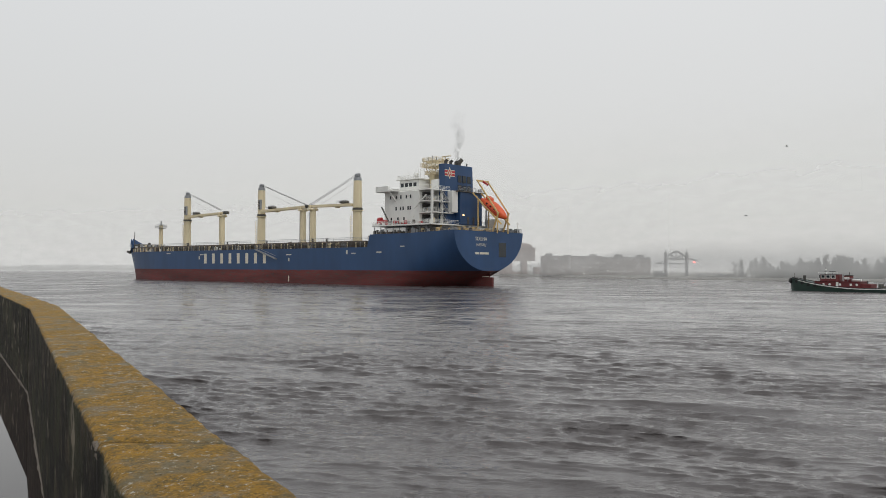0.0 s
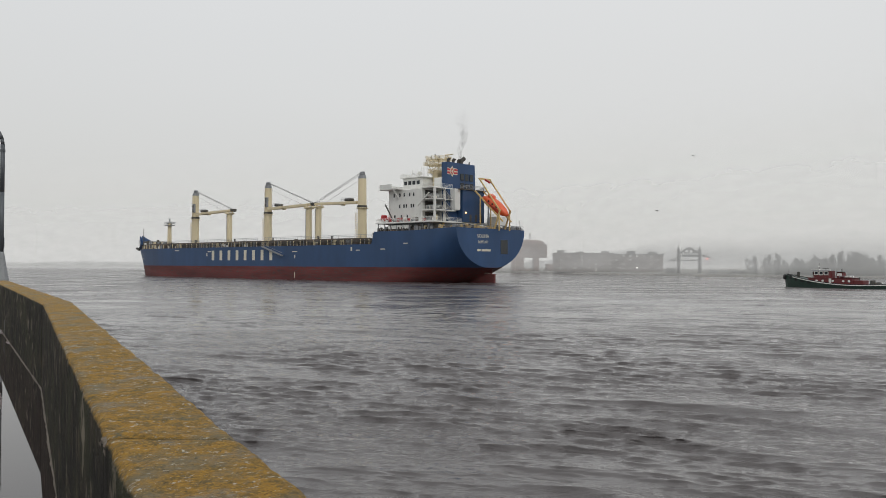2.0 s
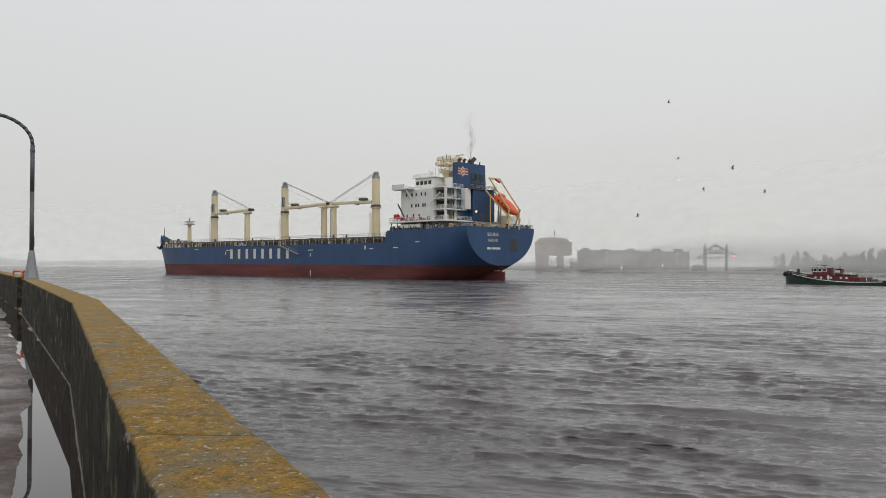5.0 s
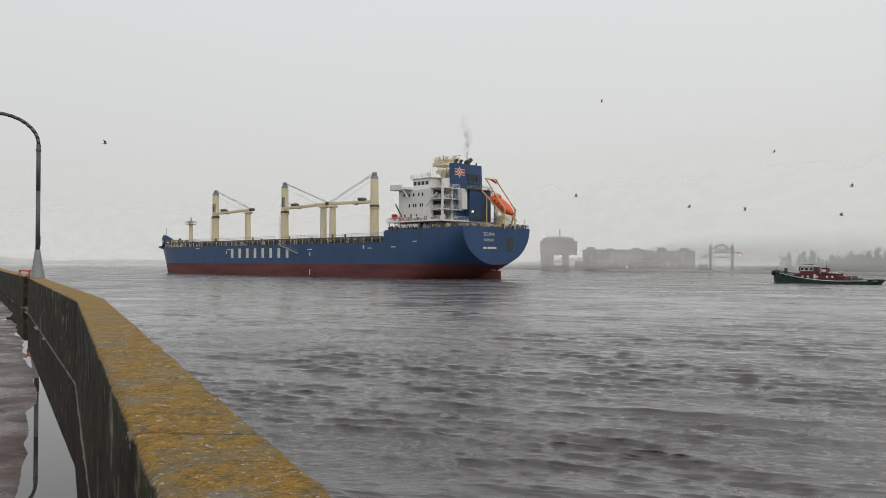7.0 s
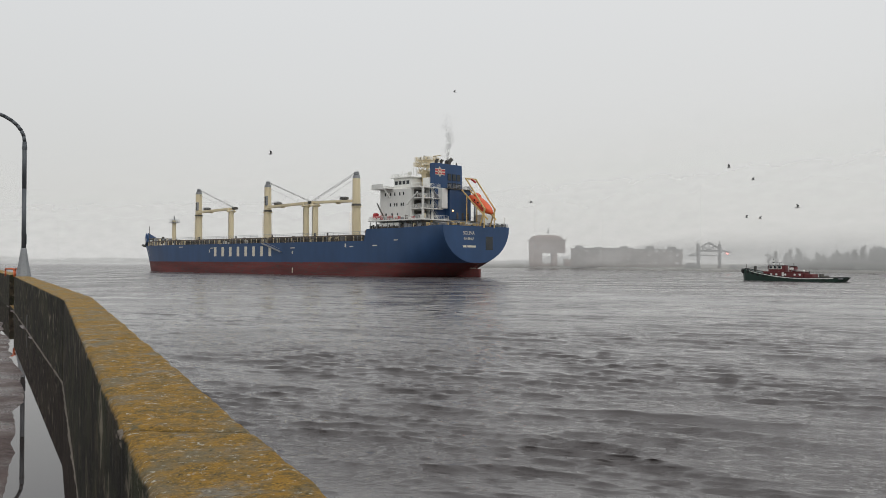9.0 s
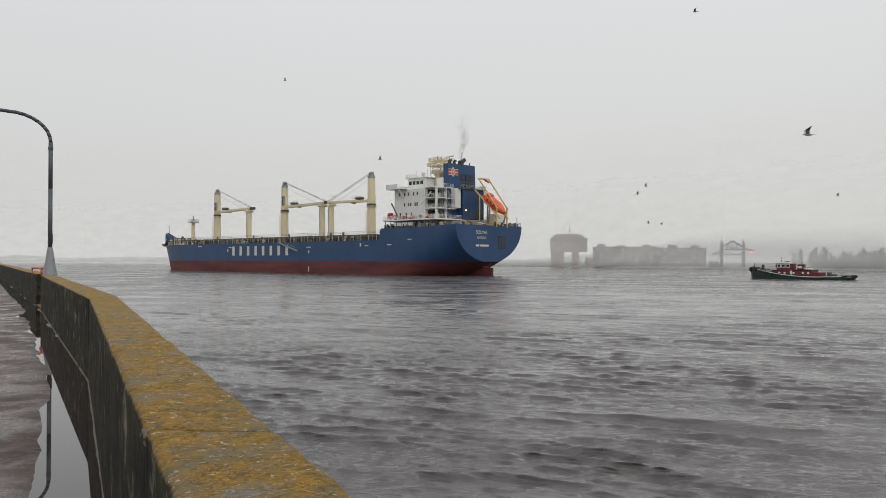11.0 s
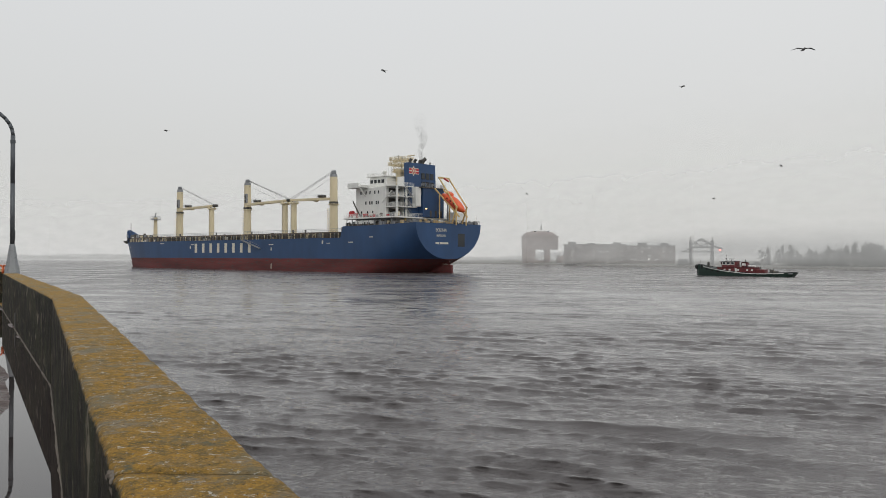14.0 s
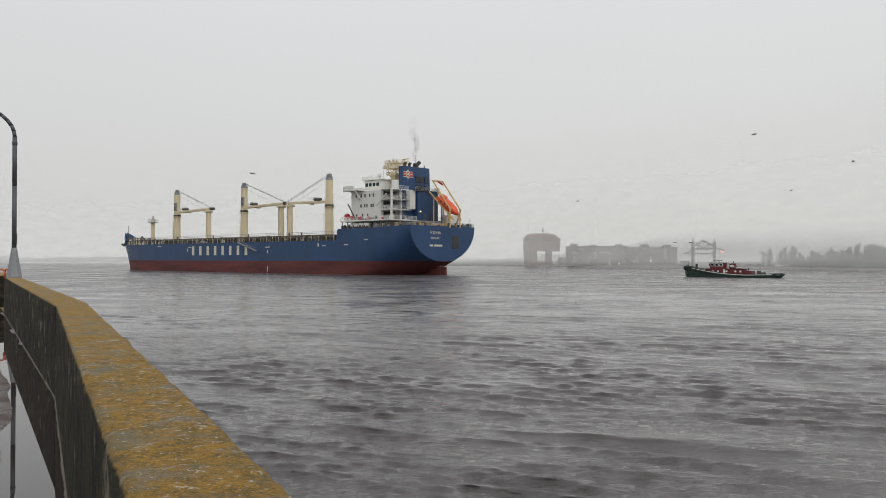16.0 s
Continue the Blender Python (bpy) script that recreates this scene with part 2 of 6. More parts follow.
def pave_material():
    """Worn reddish concrete, soaked: wet film in the lows, drier crumbs and dark stains between."""
    m, nt, p = nodes_of("wet_worn_concrete")
    n, ln = nt.nodes.new, nt.links.new
    geo = n("ShaderNodeNewGeometry")

    def noi(scale, detail, rough):
        t = n("ShaderNodeTexNoise")
        t.inputs["Scale"].default_value, t.inputs["Detail"].default_value, t.inputs["Roughness"].default_value = scale, detail, rough
        ln(geo.outputs["Position"], t.inputs["Vector"])
        return t.outputs[0]

    def ran(src, a, b, c=0.0, d=1.0):
        r = n("ShaderNodeMapRange")
        for i, v in enumerate((a, b, c, d)):
            r.inputs[i + 1].default_value = v
        ln(src, r.inputs[0])
        return r.outputs[0]

    def mixed(f, a, b):
        x = n("ShaderNodeMix")
        x.data_type = "RGBA"
        ln(f, x.inputs[0])
        for k, v in ((6, a), (7, b)):
            if isinstance(v, tuple):
                x.inputs[k].default_value = (*v, 1)
            else:
                ln(v, x.inputs[k])
        return x.outputs[2]

    col = mixed(ran(noi(0.9, 6, 0.65), 0.40, 0.62), (0.085, 0.056, 0.050), (0.145, 0.108, 0.098))
    col = mixed(ran(noi(7, 7, 0.72), 0.50, 0.64), col, (0.050, 0.034, 0.030))
    col = mixed(ran(noi(55, 5, 0.75), 0.56, 0.66), col, (0.20, 0.165, 0.15))
    col = mixed(ran(noi(24, 3, 0.6), 0.68, 0.72), col, (0.018, 0.014, 0.012))
    ln(col, p.inputs["Base Color"])
    ln(ran(noi(1.3, 6, 0.7), 0.42, 0.60, 0.22, 0.75), p.inputs["Roughness"])
    p.inputs["Specular IOR Level"].default_value = 0.35
    b1, b2 = n("ShaderNodeBump"), n("ShaderNodeBump")
    b1.inputs["Strength"].default_value, b1.inputs["Distance"].default_value = 0.8, 0.02
    b2.inputs["Strength"].default_value, b2.inputs["Distance"].default_value = 0.9, 0.006
    ln(noi(9, 6, 0.7), b1.inputs["Height"])
    ln(noi(70, 5, 0.7), b2.inputs["Height"])
    ln(b1.outputs[0], b2.inputs["Normal"])
    ln(b2.outputs[0], p.inputs["Normal"])
    return m


M_WATER = water_material()
M_WALL = wall_material()
M_BLUE = paint("hull_blue_paint", (0.024, 0.066, 0.160), 0.5, scale=0.5, var=0.16, second=(0.032, 0.070, 0.145), amount=0.4, stretch=(1, 1, 0.35))
M_RED = paint("red_antifouling", (0.140, 0.030, 0.028), 0.75, scale=0.45, var=0.45, second=(0.075, 0.055, 0.050), amount=0.49, stretch=(0.25, 1, 2.2))
M_WHITE = paint("white_ship_paint", (0.74, 0.735, 0.70), 0.5, scale=0.8, var=0.10, second=(0.50, 0.43, 0.35), amount=0.38, stretch=(1, 1, 0.4))
M_CREAM = paint("cream_crane_paint", (0.70, 0.60, 0.40), 0.55, scale=0.8, var=0.12, second=(0.45, 0.33, 0.19), amount=0.36, stretch=(1, 1, 0.3))
M_STEEL = paint("dark_deck_steel", (0.07, 0.068, 0.062), 0.7, scale=1.0, var=0.35, second=(0.16, 0.11, 0.07), amount=0.45)
M_DECK = paint("rusty_brown_deck", (0.12, 0.10, 0.085), 0.8, scale=0.6, var=0.3, second=(0.2, 0.12, 0.075), amount=0.45)
M_GREY = paint("grey_galvanised_steel", (0.27, 0.28, 0.29), 0.55, metal=0.2, scale=3, var=0.15)
M_POST = paint("grey_lamp_post_paint", (0.085, 0.095, 0.105), 0.5, metal=0.1, scale=5, var=0.2, second=(0.15, 0.16, 0.165))
M_ORANGE = paint("orange_lifeboat_grp", (0.72, 0.115, 0.035), 0.4, scale=1, var=0.1, second=(0.5, 0.09, 0.04), amount=0.35)
M_PIPE = paint("orange_rail_paint", (0.62, 0.14, 0.05), 0.5, scale=8, var=0.2, second=(0.3, 0.08, 0.04))
M_YELLOW = paint("ochre_davit_paint", (0.64, 0.46, 0.20), 0.55, scale=1, var=0.15, second=(0.4, 0.2, 0.06))
M_SIGNRED = paint("red_machine_paint", (0.42, 0.03, 0.035), 0.5, scale=2, var=0.15)
M_GLASS = paint("dark_window_glass", (0.02, 0.025, 0.03), 0.1, scale=1, var=0.1)
M_LETTER = paint("cream_letter_paint", (0.68, 0.64, 0.52), 0.55, scale=1, var=0.1, second=(0.5, 0.45, 0.36), amount=0.35)
M_FLAGRED = paint("funnel_red_paint", (0.52, 0.04, 0.05), 0.5, scale=1, var=0.1)
M_LAMPGLOW = glow("warm_deck_lamp", (1.0, 0.62, 0.25), 3.0)
M_PAVE = pave_material()
M_FILLET = paint("pale_crumbled_mortar", (0.16, 0.135, 0.11), 0.9, scale=9, var=0.3, second=(0.12, 0.10, 0.075), amount=0.5, bump=0.8)
M_WIRE = paint("dark_wire_rope", (0.05, 0.05, 0.05), 0.6, scale=2, var=0.1)


# ---------------- mesh helpers ----------------
def part(name, bm, material, parent=None, label="", smooth=False):
    me = bpy.data.meshes.new(name)
    bm.normal_update()
    bm.to_mesh(me)
    bm.free()
    if smooth:
        for f in me.polygons:
            f.use_smooth = True
    me.materials.append(material)
    ob = new(name, me)
    if parent:
        ob.parent = parent
    if label:
        ob["label"] = label
    return ob


def thing(name, m, label, category, group="", kind=""):
    ob = new(name)
    ob.matrix_world = m
    return tagged(ob, label, category, group, kind)


def add_box(bm, x0, x1, y0, y1, z0, z1, bevel=0.0):
    r = bmesh.ops.create_cube(bm, size=1.0)["verts"]
    for v in r:
        v.co = Vector((x0 + (v.co.x + 0.5) * (x1 - x0), y0 + (v.co.y + 0.5) * (y1 - y0), z0 + (v.co.z + 0.5) * (z1 - z0)))
    if bevel:
        es = list({e for v in r for e in v.link_edges})
        bmesh.ops.bevel(bm, geom=es, offset=bevel, segments=1, affect="EDGES")
    return bm


def box(x0, x1, y0, y1, z0, z1, bevel=0.0):
    return add_box(bmesh.new(), x0, x1, y0, y1, z0, z1, bevel)


def add_bar(bm, a, b, r, r2=None, seg=8):
    """A round bar from a to b."""
    a, b = Vector(a), Vector(b)
    d = b - a
    m = Matrix.Translation((a + b) / 2) @ d.to_track_quat("Z", "Y").to_matrix().to_4x4()
    bmesh.ops.create_cone(bm, cap_ends=True, segments=seg, radius1=r, radius2=r if r2 is None else r2, depth=d.length, matrix=m)
    return bm


def bar(a, b, r, r2=None, seg=8):
    return add_bar(bmesh.new(), a, b, r, r2, seg)


def add_beam(bm, a, b, w, h):
    """A square beam from a to b, w wide and h high."""
    a, b = Vector(a), Vector(b)
    d = b - a
    q = d.to_track_quat("X", "Z").to_matrix().to_4x4()
    bmesh.ops.create_cube(bm, size=1.0, matrix=Matrix.Translation((a + b) / 2) @ q @ Matrix.Diagonal((d.length, w, h, 1)))
    return bm


def beam(a, b, w, h):
    return add_beam(bmesh.new(), a, b, w, h)


def add_tube(bm, pts, r, seg=8):
    for a, b in zip(pts, pts[1:]):
        add_bar(bm, a, b, r, seg=seg)
    for p in pts[1:-1]:
        bmesh.ops.create_icosphere(bm, subdivisions=1, radius=r * 1.02, matrix=Matrix.Translation(p))
    return bm


def lofted(rings, closed=True, cap=True):
    """A skin through rings of equal point counts."""
    bm = bmesh.new()
    vs = [[bm.verts.new(p) for p in ring] for ring in rings]
    k = len(rings[0])
    for a, b in zip(vs, vs[1:]):
        for i in range(k if closed else k - 1):
            j = (i + 1) % k
            try:
                bm.faces.new((a[i], a[j], b[j], b[i]))
            except ValueError:
                pass
    if cap and closed:
        bm.faces.new(list(reversed(vs[0])))
        bm.faces.new(vs[-1])
    bmesh.ops.remove_doubles(bm, verts=bm.verts, dist=1e-4)
    bmesh.ops.recalc_face_normals(bm, faces=bm.faces)
    return bm


def railing(name, parent, pts, height=1.1, gap=1.6, r=0.035, material=None, rails=3):
    """One ship's railing along a line of points: posts and rails in one welded piece."""
    bm = bmesh.new()
    for a, b in zip(pts, pts[1:]):
        a, b = Vector(a), Vector(b)
        n = max(1, round((b - a).length / gap))
        for i in range(n + 1):
            p = a.lerp(b, i / n)
            add_bar(bm, p, p + Vector((0, 0, height)), r, seg=4)
        for k in range(rails):
            z = Vector((0, 0, height * (k + 1) / rails))
            add_bar(bm, a + z, b + z, r, seg=4)
    return part(name, bm, material or M_WHITE, parent)


# ---------------- water ----------------
def build_water():
    rng = np.random.RandomState(5)
    front = np.radians(np.linspace(-38, 38, 520))
    back = np.radians(np.linspace(38, 322, 60))[1:-1]
    ang = np.concatenate([front, back])
    rad = np.concatenate([[0.5, 6.0], np.geomspace(11.0, 260.0, 1050), np.geomspace(285, 4600, 34)])
    A, R = np.meshgrid(ang, rad)
    X, Y = R * np.sin(A), R * np.cos(A)
    Z, DX, DY = np.zeros_like(X), np.zeros_like(X), np.zeros_like(X)
    step = np.maximum(R * radians(76 / 520), R * (np.log(23.6) / 1050)) * 2.2
    # slow drift of the pattern, so that crests are short and never run in step
    wx = 0.5 * np.sin(0.31 * X + 0.17 * Y + 1.0) + 0.35 * np.sin(0.83 * X - 0.41 * Y + 2.0) + 0.2 * np.sin(1.7 * X + 1.1 * Y)
    wy = 0.4 * np.sin(0.23 * X - 0.29 * Y + 3.0) + 0.25 * np.sin(0.71 * X + 0.9 * Y) + 0.12 * np.sin(2.1 * X - 1.3 * Y)
    gust = 0.85 + 0.25 * np.sin(0.19 * X + 0.33 * Y + 2 * wx) + 0.2 * np.sin(0.07 * X - 0.13 * Y + 1.4 * wy) + 0.2 * np.sin(0.47 * X + 0.21 * Y + 1.5 * wy)
    # the lee of the pier is choppier than the open water
    fade = np.clip((36.0 / R) ** 0.6, 0.4, 1.0)
    for i in range(160):
        lam = 0.2 * (20.0 ** (rng.rand() ** 1.2))
        long = lam > 1.1
        th = radians(64 if long else 74) + rng.normal(0, 0.2 if long else 0.3)
        amp = 0.0044 * lam ** 0.78 * rng.uniform(0.5, 1.3)
        k = 2 * math.pi / lam
        bend = min(1.0, 0.45 * lam) * rng.uniform(0.4, 1.0)
        ph = k * ((X + wx * bend) * math.cos(th) + (Y + wy * bend) * math.sin(th)) + rng.rand() * 6.28
        g = 1.0 if lam > 1.6 else np.clip(gust, 0.15, 1.6)
        a = amp * g * np.clip(lam / step - 0.6, 0, 1) * fade
        Z += a * np.sin(ph)
        c = a * np.cos(ph)
        DX += c * math.cos(th)
        DY += c * math.sin(th)
    # water gathers under the crests and leans toward the pier, so fronts are short and steep
    X = X + 1.0 * DX - 0.5 * Z
    Y = Y + 1.0 * DY - 1.15 * Z
    nr, na = X.shape
    verts = np.stack([X, Y, Z], -1).reshape(-1, 3)
    i, j = np.meshgrid(np.arange(nr - 1), np.arange(na), indexing="ij")
    j2 = (j + 1) % na
    faces = np.stack([i * na + j, i * na + j2, (i + 1) * na + j2, (i + 1) * na + j], -1).reshape(-1, 4)
    me = bpy.data.meshes.new("water")
    me.from_pydata(verts.tolist(), [], faces[:, ::-1].tolist())
    me.polygons.foreach_set("use_smooth", np.ones(len(me.polygons), bool))
    me.materials.append(M_WATER)
    ob = new("water", me)
    tagged(ob, "dark grey-brown harbour water with short wind ripples", "water", kind="structure")
    return ob


water = build_water()


# ---------------- the pier: parapet, walkway, lamp ----------------
WALK_Z, TOP_Z = 3.2, 4.27
INNER = [(3.62, -7.04), (-0.862, 2.24), (-4.71, 10.2), (-12.75, 24.4), (-14.1, 26.7), (-18.2, 33.4), (-60.0, 103.0)]
OUTER = [(4.00, -7.04), (-0.47, 2.24), (-4.58, 10.75), (-12.35, 24.5), (-13.7, 26.85), (-17.8, 33.6), (-59.6, 103.2)]


def wall_panel(name, a, b, c, d, parent, fine):
    """One cast length of parapet from inner a and outer c to inner b and outer d."""
    a, b, c, d = (Vector(p) for p in (a, b, c, d))
    length = (b - a).length
    n = max(4, int(length / fine))
    w = 0.03
    rings = []
    for i in range(n + 1):
        t = i / n
        if i == 0:
            t = 0.0012 / length
        if i == n:
            t = 1 - 0.0012 / length
        p, q = a.lerp(b, t), c.lerp(d, t)
        e = (q - p).normalized()
        wide = (q - p).length
        prof = []
        for k in range(15):
            z = WALK_Z - 0.4 + (TOP_Z - w - WALK_Z + 0.4) * k / 14
            prof.append((0.0, z))
        prof += [(w * 0.18, TOP_Z - w * 0.5), (w * 0.5, TOP_Z - w * 0.15)]
        for k in range(11):
            prof.append((w + (wide - 2 * w) * k / 10, TOP_Z))
        prof += [(wide - w * 0.4, TOP_Z - w * 0.15), (wide - w * 0.1, TOP_Z - w * 0.5), (wide, TOP_Z - w), (wide, 3.0), (wide, 1.0), (wide, -2.0), (wide * 0.5, -2.0), (0.0, -2.0)]
        ring = []
        for s, z in prof:
            x, y = p.x + e.x * s, p.y + e.y * s
            v = Vector((x, y, z))
            g = noise.noise(v * 5.0) * 0.008 + noise.noise(v * 17.0) * 0.005
            edge = 0.7 if z > TOP_Z - 0.09 else 0.12
            if 0 < s < 0.09 and z > TOP_Z - 0.06:
                g -= max(0.0, noise.noise(v * 8.0 + Vector((9, 0, 0))) - 0.1) * 0.014
            end = min(t, 1 - t) * length
            drop = 0.006 * max(0.0, 1 - end / 0.03) if z > TOP_Z - 0.1 else 0.0
            ring.append((x + e.x * g * edge * (1 if s > wide / 2 else -1), y + e.y * g * edge, z + (g * 0.9 - drop if z > TOP_Z - 0.1 else 0.0)))
        rings.append(ring)
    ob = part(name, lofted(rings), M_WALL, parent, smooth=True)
    for f in ob.data.polygons:
        if len(f.vertices) > 8:
            f.use_smooth = False
    return ob


def inner_x(y):
    for (x0, y0), (x1, y1) in zip(INNER, INNER[1:]):
        if y0 <= y <= y1:
            return x0 + (x1 - x0) * (y - y0) / (y1 - y0)
    return INNER[0][0] if y < INNER[0][1] else INNER[-1][0]


def build_wall():
    wall = thing("wall_pier", Matrix(), "low concrete parapet with orange lichen on its top", "wall", kind="structure")
    def between(P, i, t):
        return Vector(P[i]).lerp(Vector(P[i + 1]), t)
    cuts = [(0, 0, 1, 0.05), (1, 0, 0.335, 0.035), (1, 0.335, 1, 0.06), (2, 0, 0.55, 0.12), (2, 0.55, 1, 0.15), (4, 0, 1, 0.3), (5, 0, 0.33, 0.5), (5, 0.33, 0.66, 0.6), (5, 0.66, 1, 0.6)]
    for i, t0, t1, fine in cuts:
        wall_panel("wall_panel", between(INNER, i, t0), between(INNER, i, t1), between(OUTER, i, t0), between(OUTER, i, t1), wall, fine)
    a, b = Vector((*INNER[2], 0)), Vector((*INNER[3], 0))
    for t, wide in ((0.52, 0.3), (0.97, 0.25)):
        p = a.lerp(b, t)
        d = (b - a).normalized()
        part("weep_slot", add_beam(bmesh.new(), p + Vector((0.06, 0.03, 3.4)), p + d * wide + Vector((0.06, 0.03, 3.4)), 0.16, 0.3), M_STEEL, wall, "dark drain slot at the wall's foot")
    # uneven pale fillet along the foot of the wall, and broken corners at the joints
    rings = []
    for k in range(420):
        y = 1.0 + 23.0 * k / 419
        x = inner_x(y)
        v = Vector((x, y, 0))
        w = 0.012 + 0.014 * noise.noise(v * 1.7) + 0.010 * noise.noise(v * 7)
        h = WALK_Z + 0.016 + 0.018 * noise.noise(v * 2.3 + Vector((5, 0, 0))) + 0.012 * noise.noise(v * 11)
        rings.append([(x + 0.02, y, WALK_Z - 0.06), (x - w - 0.03, y, WALK_Z - 0.06), (x - w, y, h - 0.015), (x - w * 0.6, y, h), (x + 0.02, y, h + 0.012)])
    part("fillet", lofted(rings), M_FILLET, wall, "pale crumbling mortar fillet at the wall's foot", smooth=True)
    rnd = random.Random(21)
    for i, t in ((1, 0.0), (1, 0.01)):
        p = between(INNER, i, t)
        d = (Vector(INNER[i + 1]) - Vector(INNER[i])).normalized()
        for k in range(9):
            q = p + d * rnd.uniform(-0.07, 0.07)
            q += Vector((d.y, -d.x)) * rnd.uniform(0.004, 0.014)
            r = rnd.uniform(0.005, 0.013)
            bm = bmesh.new()
            bmesh.ops.create_icosphere(bm, subdivisions=1, radius=r, matrix=Matrix.Translation((q.x, q.y, TOP_Z - 0.01 - rnd.uniform(0.0, 0.035))))
            for v in bm.verts:
                v.co += noise.noise_vector(v.co * 40) * r * 0.5
            part("broken_edge", bm, M_FILLET, wall)
    # low sill across the ladder gap
    p, q, r, s = INNER[3], INNER[4], OUTER[4], OUTER[3]
    bm = bmesh.new()
    lo = [bm.verts.new((x, y, -2)) for x, y in (p, q, r, s)]
    hi = [bm.verts.new((x, y, 3.26)) for x, y in (p, q, r, s)]
    bm.faces.new(hi)
    for k in range(4):
        bm.faces.new((lo[k], lo[(k + 1) % 4], hi[(k + 1) % 4], hi[k]))
    bmesh.ops.recalc_face_normals(bm, faces=bm.faces)
    part("gap_sill", bm, M_WALL, wall)
    # dark plate added so that the open gap reads dark
    bm = bmesh.new()
    add_beam(bm, (OUTER[3][0] - 0.1, OUTER[3][1] - 0.02, 3.72), (OUTER[4][0] - 0.1, OUTER[4][1] + 0.02, 3.72), 0.06, 1.0)
    part("gap_gate", bm, M_STEEL, wall, "dark rusty steel plate added to fill the ladder gap")


def build_walkway():
    """Worn slab with a gutter along the wall, and the flat rainwater that stands in it."""
    ys = np.concatenate([np.arange(-7, 2, 0.3), np.arange(2, 26, 0.07), np.arange(26, 102, 1.0)])
    ds = np.concatenate([[-0.2, 0.0], np.arange(0.06, 2.6, 0.06), [2.8, 3.2, 3.8, 4.5, 5.5, 7.0]])
    verts, faces = [], []
    for y in ys:
        x0 = inner_x(y)
        for d in ds:
            v = Vector((x0 - d * 1.12, y, 0))
            rise = min(1.0, max(0.0, (d - 0.30) / 0.26))
            rise = rise * rise * (3 - 2 * rise)
            patch = noise.noise(Vector((v.x * 0.55, v.y * 0.55, 3))) * 0.017 + noise.noise(Vector((v.x * 2.2, v.y * 1.4, 7))) * 0.006 + noise.noise(v * 9) * 0.0022
            silt = 0.016 * max(0.0, 1 - d / 0.12) * max(0.0, noise.noise(Vector((v.x * 0.8, v.y * 0.8, 1.5))) + 0.12) * 3
            verts.append((v.x, v.y, WALK_Z - 0.016 + 0.025 * rise + patch + silt))
    k = len(ds)
    for i in range(len(ys) - 1):
        for j in range(k - 1):
            faces.append((i * k + j, i * k + j + 1, (i + 1) * k + j + 1, (i + 1) * k + j))
    me = bpy.data.meshes.new("pavement")
    me.from_pydata(verts, [], faces)
    me.polygons.foreach_set("use_smooth", np.ones(len(me.polygons), bool))
    me.materials.append(M_PAVE)
    pave = tagged(new("pavement", me), "worn wet reddish-grey concrete walkway with puddles", "pavement", kind="structure")
    # body of the pier under the slab
    bm = bmesh.new()
    for y0, y1 in ((-7, 10), (10, 23), (23, 34), (34, 102)):
        a, b = inner_x(y0), inner_x(y1)
        ring = [(a - 0.02, y0), (b - 0.02, y1), (b - 8.0, y1), (a - 8.0, y0)]
        lo = [bm.verts.new((x, y, -2)) for x, y in ring]
        hi = [bm.verts.new((x, y, WALK_Z - 0.07)) for x, y in ring]
        bm.faces.new(hi)
        for q in range(4):
            bm.faces.new((lo[q], lo[(q + 1) % 4], hi[(q + 1) % 4], hi[q]))
    part("pier_body", bm, M_PAVE, pave)
    m, nt, p = nodes_of("rain_puddle")
    p.inputs["Base Color"].default_value, p.inputs["Roughness"].default_value, p.inputs["IOR"].default_value = (0.035, 0.026, 0.024, 1), 0.015, 1.333
    p.inputs["Specular IOR Level"].default_value = 1.0
    bm = bmesh.new()
    row = []
    for y in (-6.9, 2.24, 10.2, 24.4, 33.4, 101):
        x = inner_x(y)
        row.append((bm.verts.new((x + 0.05, y, WALK_Z)), bm.verts.new((x - 6.9, y, WALK_Z))))
    for (a, b), (c, d) in zip(row, row[1:]):
        bm.faces.new((a, b, d, c))
    bmesh.ops.recalc_face_normals(bm, faces=bm.faces)
    ob = part("puddle", bm, m)
    tagged(ob, "still rainwater standing along the foot of the wall", "puddle", kind="structure")


def build_lamp():
    lamp = thing("street_lamp", Matrix.Translation((-12.32, 24.1, TOP_Z)) @ pose(0, 0, 0, 0, 0, 30), "grey steel lamp post with a curved arm on a flared base", "street lamp")
    rings = []
    for z, s in ((-0.02, 0.20), (0.03, 0.20), (0.4, 0.135), (0.82, 0.075), (0.84, 0.06)):
        rings.append([(math.copysign(s, math.cos(a)) if abs(math.cos(a)) > 0.5 else s * math.cos(a) * 1.15, math.copysign(s, math.sin(a)) if abs(math.sin(a)) > 0.5 else s * math.sin(a) * 1.15, z) for a in [math.pi / 8 + k * math.pi / 4 for k in range(8)]])
    part("base", lofted(rings), M_GREY, lamp, "flared grey cast base")
    pts = [Vector((0, 0, 0.8)), Vector((0, 0, 2.6)), Vector((0, 0, 4.0))]
    for k in range(1, 9):
        a = k / 8 * math.pi / 2
        pts.append(Vector((-1.15 * (1 - math.cos(a)), 0, 4.0 + 0.85 * math.sin(a))))
    part("pole", add_tube(bmesh.new(), pts[:3], 0.062, 12), M_POST, lamp, smooth=True)
    arm = pts[2:] + [Vector((-2.1, 0, 4.93))]
    part("arm", add_tube(bmesh.new(), arm, 0.052, 12), M_POST, lamp, smooth=True)
    part("band", bar((0, 0, 3.78), (0, 0, 3.86), 0.072, seg=12), M_POST, lamp)
    part("cover_plate", box(0.055, 0.075, -0.05, 0.05, 0.95, 1.25, 0.005), M_POST, lamp)


